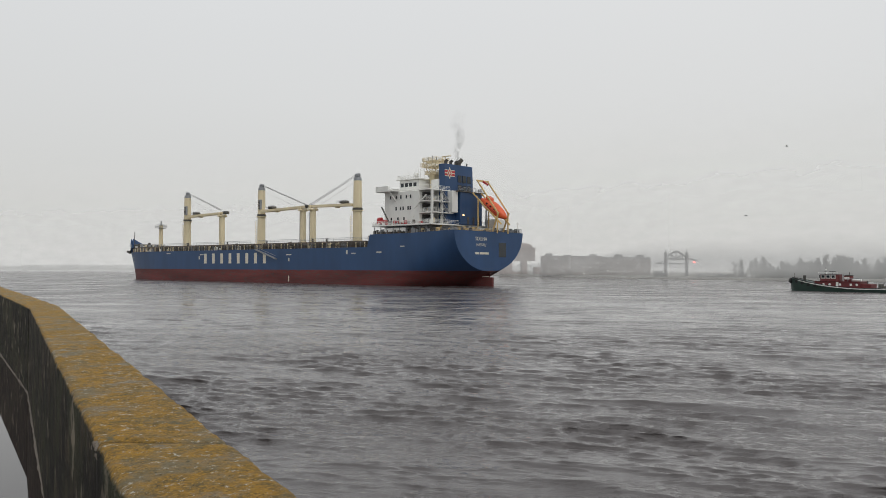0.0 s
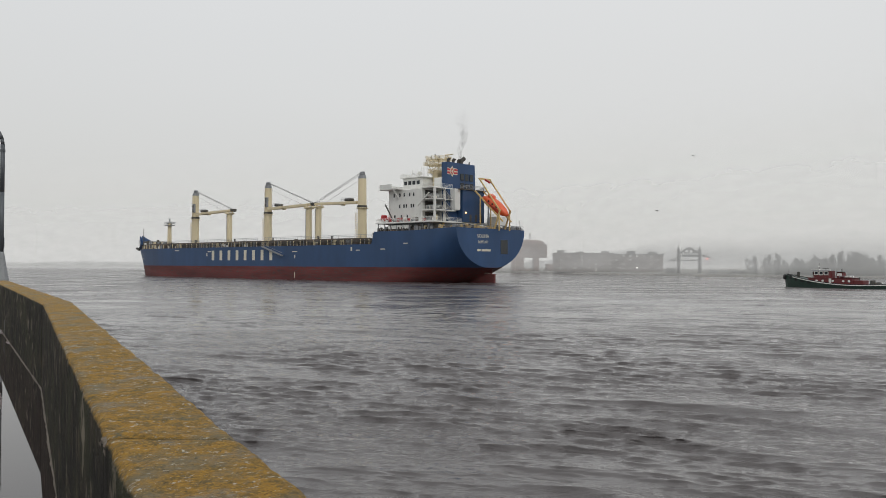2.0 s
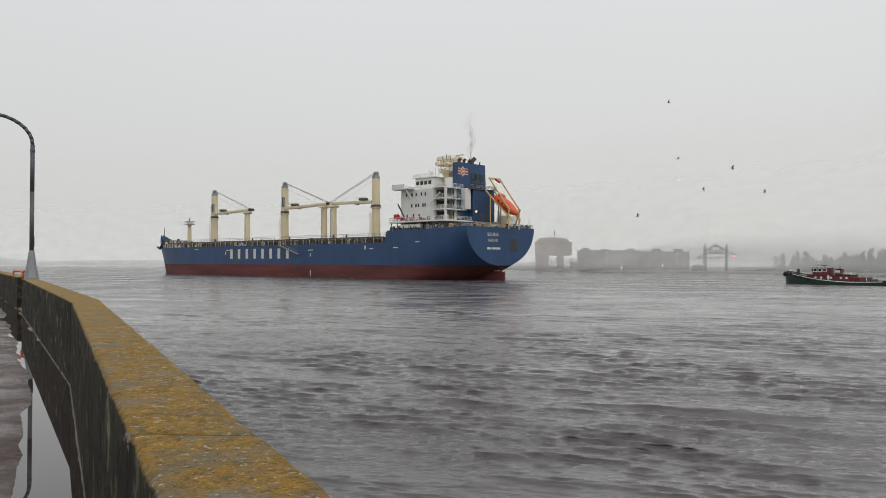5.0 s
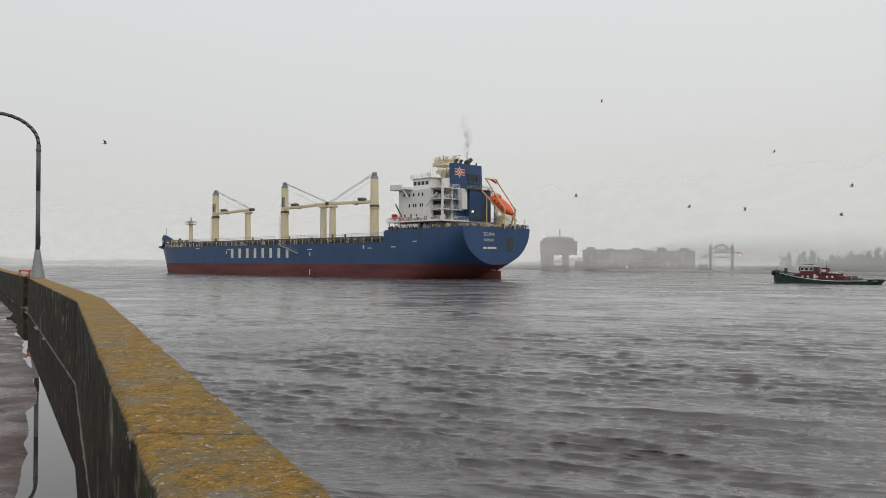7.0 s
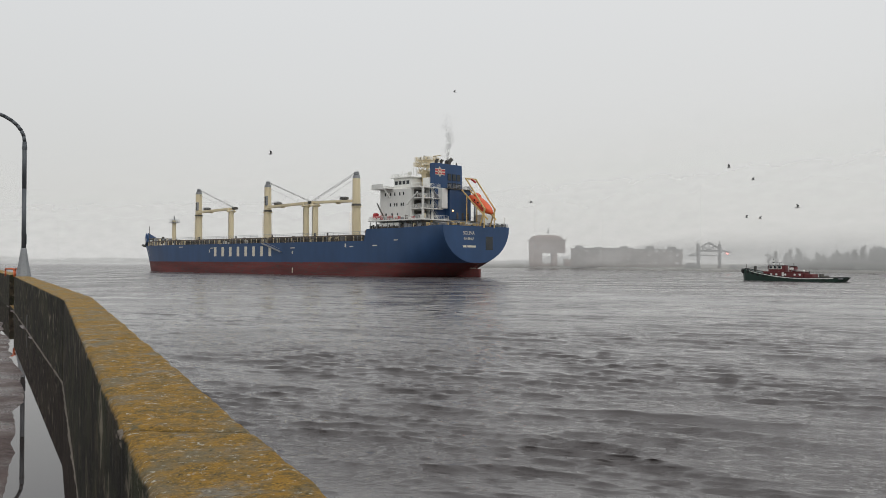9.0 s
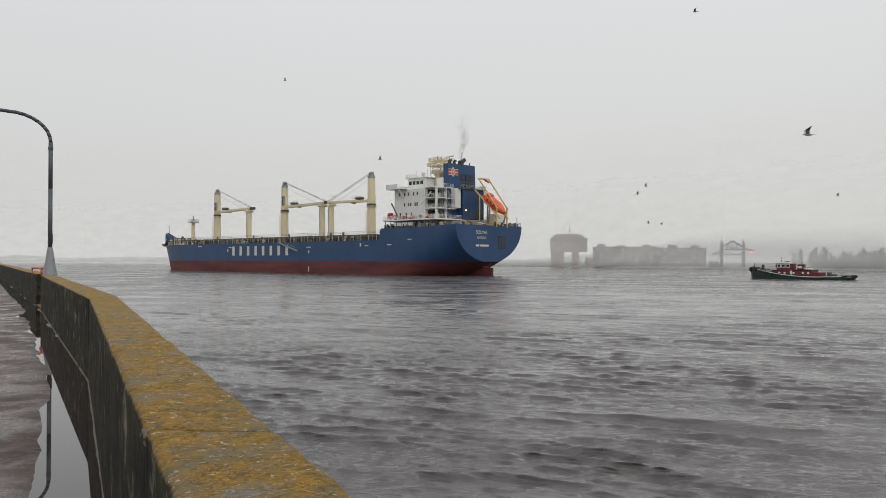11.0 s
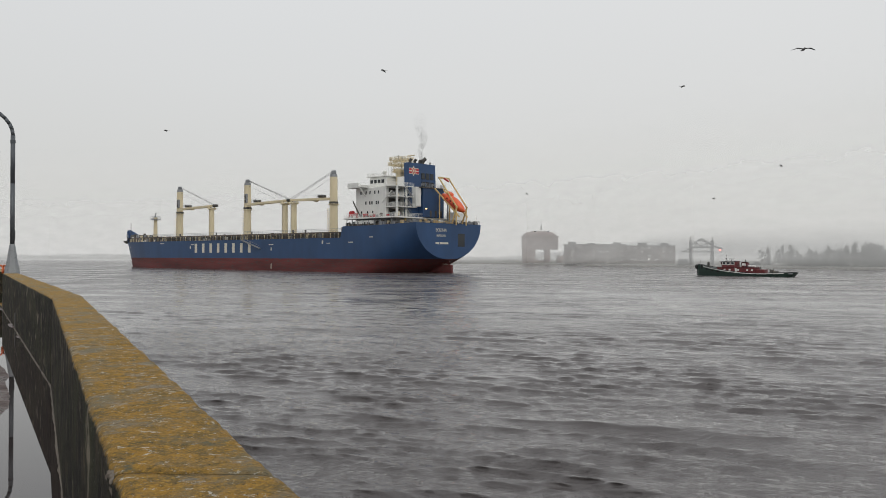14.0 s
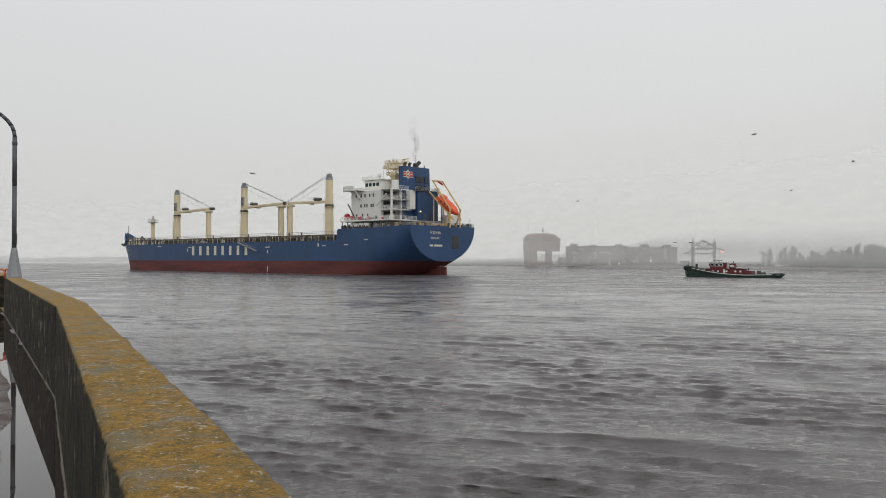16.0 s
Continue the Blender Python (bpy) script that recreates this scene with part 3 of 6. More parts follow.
def build_grab_rail():
    rail = thing("ladder_grab_rail", Matrix.Translation((-12.86, 24.2, TOP_Z)), "orange painted bent pipe grab rail at the ladder gap", "rail")
    for k, o in enumerate((0.0, 0.26)):
        d = Vector((-0.5, 0.86, 0))
        p = Vector((o * 0.86 - 0.1, o * 0.5 + 0.1, 0))
        pts = [p, p + Vector((0, 0, 0.17)), p + Vector((0.03, -0.05, 0.22)), p + Vector((0.10, -0.18, 0.22)) + Vector((0.25, -0.05, 0))]
        pts.append(pts[-1] + Vector((0.04, -0.02, -0.05)))
        pts.append(pts[-1] + Vector((0, 0, -0.18)))
        part("pipe", add_tube(bmesh.new(), pts, 0.025, 8), M_PIPE, rail, smooth=True)


build_wall()
build_walkway()
build_lamp()
build_grab_rail()


# ---------------- the cargo ship ----------------
def hull_half(u, z):
    """Half breadth of the hull u metres from the transom and z metres above the water."""
    top = 15.6
    if u < 48:
        s = u / 48
        zb = 4.2 - 11.0 * min(1.0, s * 1.5) ** 0.9
        p = 2.1 + 9 * s ** 1.2
        if z > zb:
            b = 14.0 * max(0.0, 1 - ((top - z) / (top - zb)) ** p) ** (0.5 - 0.15 * s)
        else:
            b = 0.0
        if u > 3.0:
            b = max(b, min(0.9, 0.25 + (u - 3.0) * 0.06))
        return b
    if u > 138:
        stem = 184.2 + 5.8 * max(0.0, z / 17.3) ** 1.4
        t = (u - 138) / (stem - 138)
        if t >= 1:
            return 0.0
        p = 2.3 + 0.045 * z
        return 14.0 * (1 - t ** p) ** 0.85
    return 14.0


def deck_edge(u):
    if u < 37.5:
        return 15.5 - 0.5 * min(1.0, u / 20)
    if u < 38.6:
        return 15.0 - 3.7 * (u - 37.5) / 1.1
    if u < 179:
        return 11.3
    if u < 184:
        return 11.3 + 2.2 * (u - 179) / 5
    return 13.5 + 4.4 * (u - 184) / 6


def hull_skin(z_of, us, side, rows):
    vs = []
    bm = bmesh.new()
    for u in us:
        lo, hi = z_of(u)
        line = []
        for k in range(rows + 1):
            z = lo + (hi - lo) * k / rows
            stem = 184.2 + 5.8 * max(0.0, z / 17.3) ** 1.4
            uu = min(u, stem)
            line.append(bm.verts.new((uu, side * hull_half(uu, z), z)))
        vs.append(line)
    for a, b in zip(vs, vs[1:]):
        for k in range(rows):
            q = (a[k], b[k], b[k + 1], a[k + 1])
            bm.faces.new(q if side < 0 else tuple(reversed(q)))
    bmesh.ops.dissolve_degenerate(bm, dist=1e-4, edges=bm.edges)
    return bm


def plate(points, v, material, name, parent, label="", out=0.0):
    """A flat painted mark on the port side, its outline in (u, z)."""
    bm = bmesh.new()
    bm.faces.new([bm.verts.new((u, v, z)) for u, z in points])
    return part(name, bm, material, parent, label)


def lettering(name, words, size, m, parent, material):
    """Words cut as thin plates."""
    cu = bpy.data.curves.new(name, "FONT")
    cu.body, cu.size, cu.align_x, cu.extrude = words, size, "CENTER", 0.01
    tmp = new("lettering_source", cu)
    dg = bpy.context.evaluated_depsgraph_get()
    me = bpy.data.meshes.new_from_object(tmp.evaluated_get(dg))
    bpy.data.objects.remove(tmp)
    me.materials.clear()
    me.materials.append(material)
    ob = new(name, me)
    ob.parent = parent
    ob.matrix_local = m
    return ob


def build_ship():
    ship = thing("cargo_ship", Matrix(), "blue and red bulk carrier with cream deck cranes and white superstructure", "ship")
    us = sorted(set([0, 0.6, 1.2, 2, 2.9, 3.0, 4, 5, 6.5, 8, 10, 12, 14, 17, 20, 23, 26, 29, 32, 35, 37.5, 38.6, 42, 45, 48] + list(range(55, 138, 12)) + list(range(138, 180, 3)) + [172, 177, 179, 181, 182, 183, 184, 185, 186, 187, 188, 189, 190]))
    RED = 4.4
    hull = part("hull", hull_skin(lambda u: (RED, deck_edge(u)), us, 1, 26), M_BLUE, ship, "dark blue painted steel hull", smooth=True)
    part("hull", hull_skin(lambda u: (RED, deck_edge(u)), us, -1, 26), M_BLUE, ship, "dark blue painted steel hull", smooth=True)
    part("boot_topping", hull_skin(lambda u: (-3.0, RED), us, 1, 16), M_RED, ship, "scuffed dull red lower hull", smooth=True)
    part("boot_topping", hull_skin(lambda u: (-3.0, RED), us, -1, 16), M_RED, ship, "scuffed dull red lower hull", smooth=True)
    # transom
    bm = bmesh.new()
    ring = []
    for k in range(27):
        z = RED + (15.5 - RED) * k / 26
        ring.append((0, hull_half(0, z), z))
    pts = ring + [(0, -y, z) for x, y, z in reversed(ring)]
    bm.faces.new([bm.verts.new(p) for p in pts])
    bmesh.ops.triangulate(bm, faces=bm.faces)
    part("transom", bm, M_BLUE, ship)
    bm = bmesh.new()
    low = [(0, hull_half(0, 4.2 + 0.2 * k / 4), 4.2 + 0.2 * k / 4) for k in range(5)]
    bm.faces.new([bm.verts.new(p) for p in low + [(0, -y, z) for x, y, z in reversed(low[1:])]])
    part("transom_foot", bm, M_RED, ship)
    part("rudder", box(-1.2, 3.2, -0.35, 0.35, -3, 2.6, 0.15), M_RED, ship)
    part("rudder_mark", box(0.2, 3.0, 0.40, 0.44, 2.7, 2.85), M_LETTER, ship)
    # decks
    def deck(name, u0, u1, z, mat, inset=0.15):
        n = 14
        bm = bmesh.new()
        a = [bm.verts.new((u0 + (u1 - u0) * i / n, max(0.02, hull_half(u0 + (u1 - u0) * i / n, z) - inset), z)) for i in range(n + 1)]
        b = [bm.verts.new((v.co.x, -v.co.y, z)) for v in a]
        for i in range(n):
            bm.faces.new((a[i], b[i], b[i + 1], a[i + 1]))
        return part(name, bm, mat, ship)
    deck("poop_deck", 0.1, 38, 14.6, M_DECK)
    deck("main_deck", 38, 172, 11.1, M_DECK)
    deck("forecastle_deck", 172, 186, 13.2, M_DECK)
    part("poop_bulkhead", box(38.0, 38.3, -13.8, 13.8, 11.1, 14.7), M_DECK, ship)
    part("forecastle_bulkhead", box(171.7, 172, -8, 8, 11.1, 13.3), M_DECK, ship)
    # hatches with covers
    for u0, u1 in ((46, 66), (71, 90), (94, 112), (117, 136), (141, 160)):
        h = part("hatch_coaming", box(u0, u1, -10, 10, 11.1, 12.3), M_STEEL, ship)
        n = 6
        for i in range(n):
            a = u0 - 0.3 + (u1 - u0 + 0.6) * i / n
            part("hatch_cover", box(a + 0.06, a + (u1 - u0 + 0.6) / n - 0.06, -10.4, 10.4, 12.3, 13.5, 0.12), M_STEEL, h)
    # side railing with stanchions and fittings along the main deck
    railing("deck_railing", ship, [(39, 13.8, 11.2), (85, 13.8, 11.2), (138, 13.7, 11.2)], 1.3, 1.5, 0.06, M_STEEL)
    railing("hatch_railing", ship, [(42, 10.3, 13.5), (92, 10.3, 13.5)], 1.0, 2.2, 0.05, M_GREY, 2)
    railing("hatch_railing", ship, [(96, 10.3, 13.5), (160, 8.6, 13.5)], 1.0, 2.2, 0.05, M_GREY, 2)
    railing("deck_railing", ship, [(39, -13.8, 11.2), (138, -13.7, 11.2)], 1.15, 3.0, 0.05, M_STEEL)
    rnd = random.Random(4)
    for i in range(84):
        u = 40 + i * 1.62
        v = hull_half(u, 11.3) - 0.9
        part("stanchion", beam((u, v + 0.3, 11.1), (u, v + 0.3, 12.9), 0.18, 0.18), (M_CREAM, M_GREY, M_CREAM, M_DECK)[i % 4], ship)
    for a, b in zip(range(40, 172, 12), range(52, 184, 12)):
        part("side_girder", beam((a, hull_half(a, 11.3) - 1.1, 13.05), (b - 0.3, hull_half(b, 11.3) - 1.1, 13.05), 0.35, 0.5), M_DECK if a % 24 else M_STEEL, ship)
    for i in range(75):
        u = 40 + rnd.random() * 128
        v = min(12.6, hull_half(u, 11.3) - 1.2)
        w = rnd.uniform(0.4, 1.4)
        part("deck_fitting", box(u, u + w, v - w * 0.7, v, 11.1, 11.6 + rnd.random() * 2.0, 0.08), rnd.choice((M_STEEL, M_STEEL, M_DECK, M_GREY, M_CREAM, M_WHITE)), ship)
    for u in (62, 68.5, 92, 114, 138.5):
        part("vent_post", bar((u, 7, 11.1), (u, 7, 14.6), 0.28), M_STEEL, ship)
    part("deck_pipe", bar((42, 11.6, 12.6), (165, 9.5, 12.6), 0.16), M_STEEL, ship)
    # accommodation ladder stowed on the side
    lad = part("gangway", beam((87.5, 14.35, 11.2), (76.8, 14.35, 8.0), 0.7, 0.35), M_GREY, ship, "grey accommodation ladder, lowered aslant")
    part("gangway_rail", bar((87.5, 14.6, 12.2), (76.8, 14.6, 9.0), 0.06), M_GREY, lad)
    # cranes
    def crane(u, jib_to, rest_u):
        c = part("crane_mast", bar((u, 0, 11.0), (u, 0, 33.7), 1.42, 1.2, 24), M_CREAM, ship, "cream painted round crane mast", smooth=False)
        part("slew_ring", bar((u, 0, 24.0), (u, 0, 24.8), 1.48, seg=20), M_STEEL, c)
        lc = part("ladder", bmesh.new(), M_CREAM, c)
        bm = bmesh.new()
        for q in (0.5, 1.0):
            add_bar(bm, (u + 1.9, q, 12), (u + 1.9, q, 22.5), 0.06, seg=4)
        for q in range(14):
            add_bar(bm, (u + 1.9, 0.5, 12.3 + q * 0.75), (u + 1.9, 1.0, 12.3 + q * 0.75), 0.045, seg=4)
            if q % 3 == 0:
                add_bar(bm, (u + 1.3, 0.75, 12.3 + q * 0.75), (u + 2.5, 0.75, 12.3 + q * 0.75), 0.05, seg=4)
        bm.to_mesh(lc.data)
        bm.free()
        cap = part("sheave_head", bar((u, 0, 33.7), (u, 0, 34.8), 1.25, 1.1, 12), M_GREY, c)
        part("sheave", box(u - 0.9, u + 0.9, -0.5, 0.5, 34.8, 36.1, 0.25), M_GREY, cap)
        sgn = 1 if jib_to > u else -1
        if sgn < 0:
            cab = part("cab_panel", box(u - 1.2, u - 0.1, 0.7, 1.5, 26.6, 30.2, 0.1), M_GREY, c, "grey louvred cab")
            for q in range(6):
                part("louvre", box(u - 1.1, u - 0.2, 1.48, 1.56, 26.9 + q * 0.52, 27.2 + q * 0.52), M_STEEL, cab)
        zj = 25.9
        part("platform", bar((u, 0, 23.75), (u, 0, 24.0), 1.75, seg=20), M_CREAM, c)
        railing("winch_rail", c, [(u + sgn * 4, 1.0, zj + 0.7), (u + sgn * 8.5, 1.0, zj + 0.8)], 1.0, 1.1, 0.05, M_GREY, 2)
        for s in (-0.9, 0.9):
            bm = bmesh.new()
            add_beam(bm, (u + sgn * 1.4, s, zj), (jib_to, s * 0.7, zj + 0.5), 0.45, 0.85)
            j = part("jib", bm, M_CREAM, c)
        for k in range(1, 7):
            t = k / 7
            x = u + sgn * 1.4 + (jib_to - u - sgn * 1.4) * t
            part("cross_tie", box(x - 0.18, x + 0.18, -0.8, 0.8, zj - 0.1 + 0.5 * t, zj + 0.3 + 0.5 * t), M_CREAM, j)
        part("jib_head", box(min(jib_to, jib_to + sgn * 1.6), max(jib_to, jib_to + sgn * 1.6), -0.9, 0.9, zj + 0.0, zj + 1.1, 0.2), M_STEEL, c)
        part("hook_block", box(u + sgn * 9 - 0.8, u + sgn * 9 + 0.8, -0.5, 0.5, zj - 0.7, zj + 0.0, 0.15), M_CREAM, c)
        part("winch", box(u + sgn * 6 - 1.4, u + sgn * 6 + 1.4, -0.9, 0.9, zj + 0.7, zj + 1.6, 0.2), M_STEEL, c)
        for s in (-0.6, 0.0, 0.6):
            part("luffing_wire", bar((u + sgn * 0.4, s, 35.6), (jib_to - sgn * 0.3, s, zj + 1.0), 0.05, seg=5), M_WIRE, c)
        part("hoist_wire", bar((u + sgn * 0.4, 0.2, 33.6), (jib_to - sgn * 6.0, 0.2, zj + 0.9), 0.04, seg=5), M_WIRE, c)
        r = part("jib_rest", bar((rest_u, 0, 11.0), (rest_u, 0, 25.0), 1.0, 0.95, 12), M_CREAM, ship, "cream jib rest post")
        part("saddle", box(rest_u - 1.0, rest_u + 1.0, -1.5, 1.5, 24.9, 25.6, 0.15), M_CREAM, r)
        for q in (-1.25, 1.25):
            part("horn", box(rest_u - 0.3, rest_u + 0.3, q - 0.15, q + 0.15, 25.5, 26.6, 0.08), M_CREAM, r)
        part("rest_ladder", box(rest_u + 0.95, rest_u + 1.2, 0.1, 0.5, 11.5, 24.6), M_GREY, r)
    crane(150.4, 126.2, 127.8)
    crane(104.8, 79.8, 82.2)
    crane(56.2, 78.9, 77.2)
    # foremast
    f = part("foremast", bar((168.5, 0, 13.2), (168.5, 0, 23.0), 0.85, 0.7, 12), M_CREAM, ship)
    part("mast_platform", box(167.0, 170.0, -1.5, 1.5, 21.8, 22.1), M_GREY, f)
    railing("mast_rail", f, [(167.0, 1.5, 22.1), (170.0, 1.5, 22.1), (170.0, -1.5, 22.1), (167.0, -1.5, 22.1), (167.0, 1.5, 22.1)], 1.2, 1.4, 0.07, M_GREY, 2)
    part("mast_light", bar((168.5, 0, 23), (168.5, 0, 25.0), 0.25), M_GREY, f)
    part("flag_staff", bar((188.2, 0, 14), (188.2, 0, 21.0), 0.12), M_STEEL, ship)
    for i in range(22):
        u = 160 + rnd.random() * 20
        v = min(9.0, hull_half(u, 13) - 1.5) * rnd.uniform(0.2, 1.0)
        part("foredeck_fitting", box(u, u + rnd.uniform(0.4, 1.3), v - 0.8, v, 12.0, 13.8 + rnd.random() * 1.6, 0.08), rnd.choice((M_STEEL, M_STEEL, M_GREY, M_CREAM, M_WHITE)), ship)
    part("windlass", box(176, 180, 1, 5, 13.2, 15.0, 0.4), M_STEEL, ship)
    part("windlass", box(176, 180, -5, -1, 13.2, 15.0, 0.4), M_STEEL, ship)
    railing("bow_rail", ship, [(173, 9.5, 13.2), (181, 6.0, 14.2)], 1.2, 1.6, 0.05, M_GREY)
    bm = bmesh.new()
    add_bar(bm, (187.0, 1.6, 13.4), (188.0, 2.4, 11.6), 0.3)
    add_beam(bm, (187.2, 2.3, 11.3), (188.9, 2.7, 12.1), 0.6, 0.8)
    part("anchor", bm, M_STEEL, ship)
    # marks on the side
    for i in range(8):
        a = LETTER_U[0] + (LETTER_U[1] - LETTER_U[0]) * i / 7
        z0, z1 = 6.5, 10.1
        part("name_block", box(a - 0.75, a + 0.75, 14.0, 14.03, z0, z1), M_LETTER, ship, "plain cream block of a painted company name")
    for u, z, w, h in ((171, 8.8, 0.5, 1.0), (171, 7.0, 0.5, 0.5), (118.5, 9.6, 2.2, 0.3), (120, 8.0, 0.5, 1.2), (139.5, 10.2, 2.6, 0.3), (71, 9.2, 2.4, 0.3), (71, 7.2, 0.5, 1.1), (46, 9.3, 0.5, 1.2), (43.5, 9.4, 1.5, 0.25), (33, 9.6, 2.4, 0.3), (22, 11.2, 2.0, 0.25), (71.0, 0.6, 0.35, 1.9)):
        v = hull_half(u, z)
        part("hull_mark", box(u - w / 2, u + w / 2, v - 0.3 if u > 150 or u < 45 else v - 0.02, v + 0.05, z, z + h), M_LETTER, ship)
    back = Matrix(((0, 0, -1, 0), (-1, 0, 0, 0), (0, 1, 0, 0), (0, 0, 0, 1)))
    lettering("name_lettering", "SOLINA", 1.35, Matrix.Translation((-0.03, 3.6, 11.75)) @ back, ship, M_LETTER)
    lettering("port_lettering", "NASSAU", 1.05, Matrix.Translation((-0.03, 3.6, 10.3)) @ back, ship, M_LETTER)
    for k, (a, b) in enumerate(((6.0, 4.6), (4.2, 0.6))):
        part("number_bar", box(-0.04, -0.01, b, a, 9.0, 9.6), M_LETTER, ship)
    part("stern_door", box(-0.05, 0.3, -6.6, -3.6, 8.3, 12.4), M_GLASS, ship, "dark recessed mooring opening")
    part("stern_streak", box(-0.03, 0.3, -5.6, -4.6, 5.2, 8.3), M_BLUE, ship)
    # poop: mooring deck openings, house and decks
    house = part("house", box(16.2, 33.2, -11.8, 11.8, 17.6, 27.2, 0.1), M_WHITE, ship, "white painted accommodation block")
    # grey instead of white puts the boat deck's shade into the colour
    part("lower_house", box(13, 33, -11, 11, 14.6, 17.3), M_GREY, ship)
    part("vent_trunk", box(21.5, 31.5, 12.0, 13.4, 15.5, 16.7, 0.15), M_WHITE, ship, "long pale ventilation trunk under the boat deck")
    part("boat_deck", box(9.5, 36.8, -13.9, 13.9, 17.2, 17.65, 0.05), M_WHITE, ship)
    for i in range(9):
        u = 12 + i * 3.0
        part("deck_pillar", box(u - 0.1, u + 0.1, 13.3, 13.5, 14.6, 17.2), M_GREY, ship)
    for i in range(10):
        part("locker", box(14 + i * 2.1, 15.7 + i * 2.1, 11.3, 12.4, 14.6, 15.6 + 0.9 * rnd.random(), 0.1), rnd.choice((M_STEEL, M_GREY, M_WHITE)), ship)
    railing("deck_rail", ship, [(9.6, 13.7, 17.6), (36.6, 13.7, 17.6), (36.6, -13.7, 17.6)], 1.1, 1.5, 0.05)
    railing("deck_rail", ship, [(9.6, 13.7, 17.6), (9.6, -13.7, 17.6)], 1.1, 1.5, 0.05)
    for z, us2 in ((25.2, (30.4, 27.6, 25.5, 22.9, 21.0)), (21.9, (27.7, 25.6, 24.4, 22.1, 21.1)), (18.8, (30.0, 26.8, 24.0))):
        for u in us2:
            w = part("house_window", box(u - 0.3, u + 0.3, 11.78, 11.85, z, z + 0.95), M_GLASS, house)
            part("window_rim", box(u - 0.4, u + 0.4, 11.79, 11.82, z - 0.12, z), M_GREY, w)
    for z in (20.2, 23.4):
        for i in range(9):
            part("house_window", box(33.15, 33.28, -9.5 + i * 2.2, -8.7 + i * 2.2, z, z + 1.0), M_GLASS, house)
    wing = part("bridge_deck", box(26.4, 34.6, -14.2, 14.2, 27.2, 27.6, 0.05), M_WHITE, ship)
    bm = bmesh.new()
    add_box(bm, 34.3, 34.5, -14.2, 14.2, 27.6, 28.8)
    add_box(bm, 28.5, 34.5, 14.0, 14.2, 27.6, 28.8)
    add_box(bm, 28.5, 34.5, -14.2, -14.0, 27.6, 28.8)
    part("wing_bulwark", bm, M_WHITE, wing)
    part("wing_bracket", beam((28, 11.9, 24.6), (28, 14.0, 27.2), 0.4, 0.4), M_WHITE, wing)
    wh = part("wheelhouse", box(21.0, 30.2, -8.6, 8.6, 27.6, 30.9, 0.15), M_WHITE, ship, "white wheelhouse with a dark window band")
    for i in range(4):
        part("bridge_window", box(22.2 + i * 2.0, 23.6 + i * 2.0, 8.55, 8.66, 28.9, 30.0), M_GLASS, wh)
    for i in range(9):
        part("bridge_window", box(30.15, 30.26, -8.0 + i * 1.8, -6.6 + i * 1.8, 28.9, 30.0), M_GLASS, wh)
    part("compass_deck", box(20.4, 31.0, -9.2, 9.2, 30.9, 31.15), M_WHITE, wh)
    railing("compass_rail", wh, [(20.6, 9, 31.15), (30.8, 9, 31.15), (30.8, -9, 31.15)], 1.0, 1.3, 0.05)
    for u, v, h, r in ((29, 6, 2.6, 0.08), (27, 3, 3.6, 0.1), (25, 7, 2.2, 0.08), (23, 5, 4.2, 0.07), (28.5, 0, 2.4, 0.08), (22, 8, 3.0, 0.06)):
        part("antenna", bar((u, v, 31.1), (u, v, 31.1 + h), r, seg=6), M_WHITE, wh)
    for u, v, r in ((26, 5.5, 0.75), (24, 2, 0.6)):
        bm = bmesh.new()
        bmesh.ops.create_icosphere(bm, subdivisions=2, radius=r, matrix=Matrix.Translation((u, v, 32.6)))
        add_bar(bm, (u, v, 31.1), (u, v, 32.4), 0.2)
        part("radome", bm, M_WHITE, wh, smooth=True)
    # radar mast: cream lattice with platforms
    rm = part("radar_mast", box(18.0, 20.4, 3.0, 5.2, 27.4, 33.2, 0.2), M_CREAM, ship, "cream radar mast with crowded open platforms")
    for z, a in ((32.4, 2.6), (34.6, 3.7), (36.2, 3.3)):
        x0, x1, y0, y1 = 19 - a, 19 + a * 0.9, 4 - a * 0.8, 4 + a * 0.8
        bm = bmesh.new()
        for k in range(5):
            y = y0 + (y1 - y0) * k / 4
            add_beam(bm, (x0, y, z), (x1, y, z), 0.14, 0.2)
            x = x0 + (x1 - x0) * k / 4
            add_beam(bm, (x, y0, z), (x, y1, z), 0.14, 0.16)
        part("mast_platform", bm, M_CREAM, rm, "open cream platform frame")
        railing("platform_rail", rm, [(x0, y1, z), (x1, y1, z), (x1, y0, z), (x0, y0, z), (x0, y1, z)], 1.0, 0.9, 0.06, M_CREAM)
    for p in (-1, 1):
        for q in (-1, 1):
            part("mast_leg", bar((19 + p * 1.2, 4 + q * 1.1, 32), (19 + p * 2.8, 4 + q * 2.4, 36.2), 0.13, seg=6), M_CREAM, rm)
            part("mast_leg", bar((19 - p * 2.4, 4 + q * 1.4, 34.6), (19 + p * 2.4, 4 + q * 2.0, 32.4), 0.1, seg=6), M_CREAM, rm)
            part("mast_leg", bar((19 - p * 2.6, 4 + q * 2.0, 36.2), (19 + p * 2.6, 4 + q * 2.0, 34.6), 0.09, seg=6), M_CREAM, rm)
    for k in range(6):
        part("mast_lamp", bar((16.6 + k * 0.95, 4 + (-1) ** k * 1.6, 36.3), (16.6 + k * 0.95, 4 + (-1) ** k * 1.6, 37.2 + 0.3 * (k % 3)), 0.16, seg=8), M_CREAM if k % 2 else M_GREY, rm)
    part("scanner", box(12.6, 16.4, 3.4, 3.8, 37.4, 37.7, 0.1), M_CREAM, rm)
    part("scanner_post", bar((15.0, 3.6, 36.2), (15.0, 3.6, 37.4), 0.16, seg=8), M_CREAM, rm)
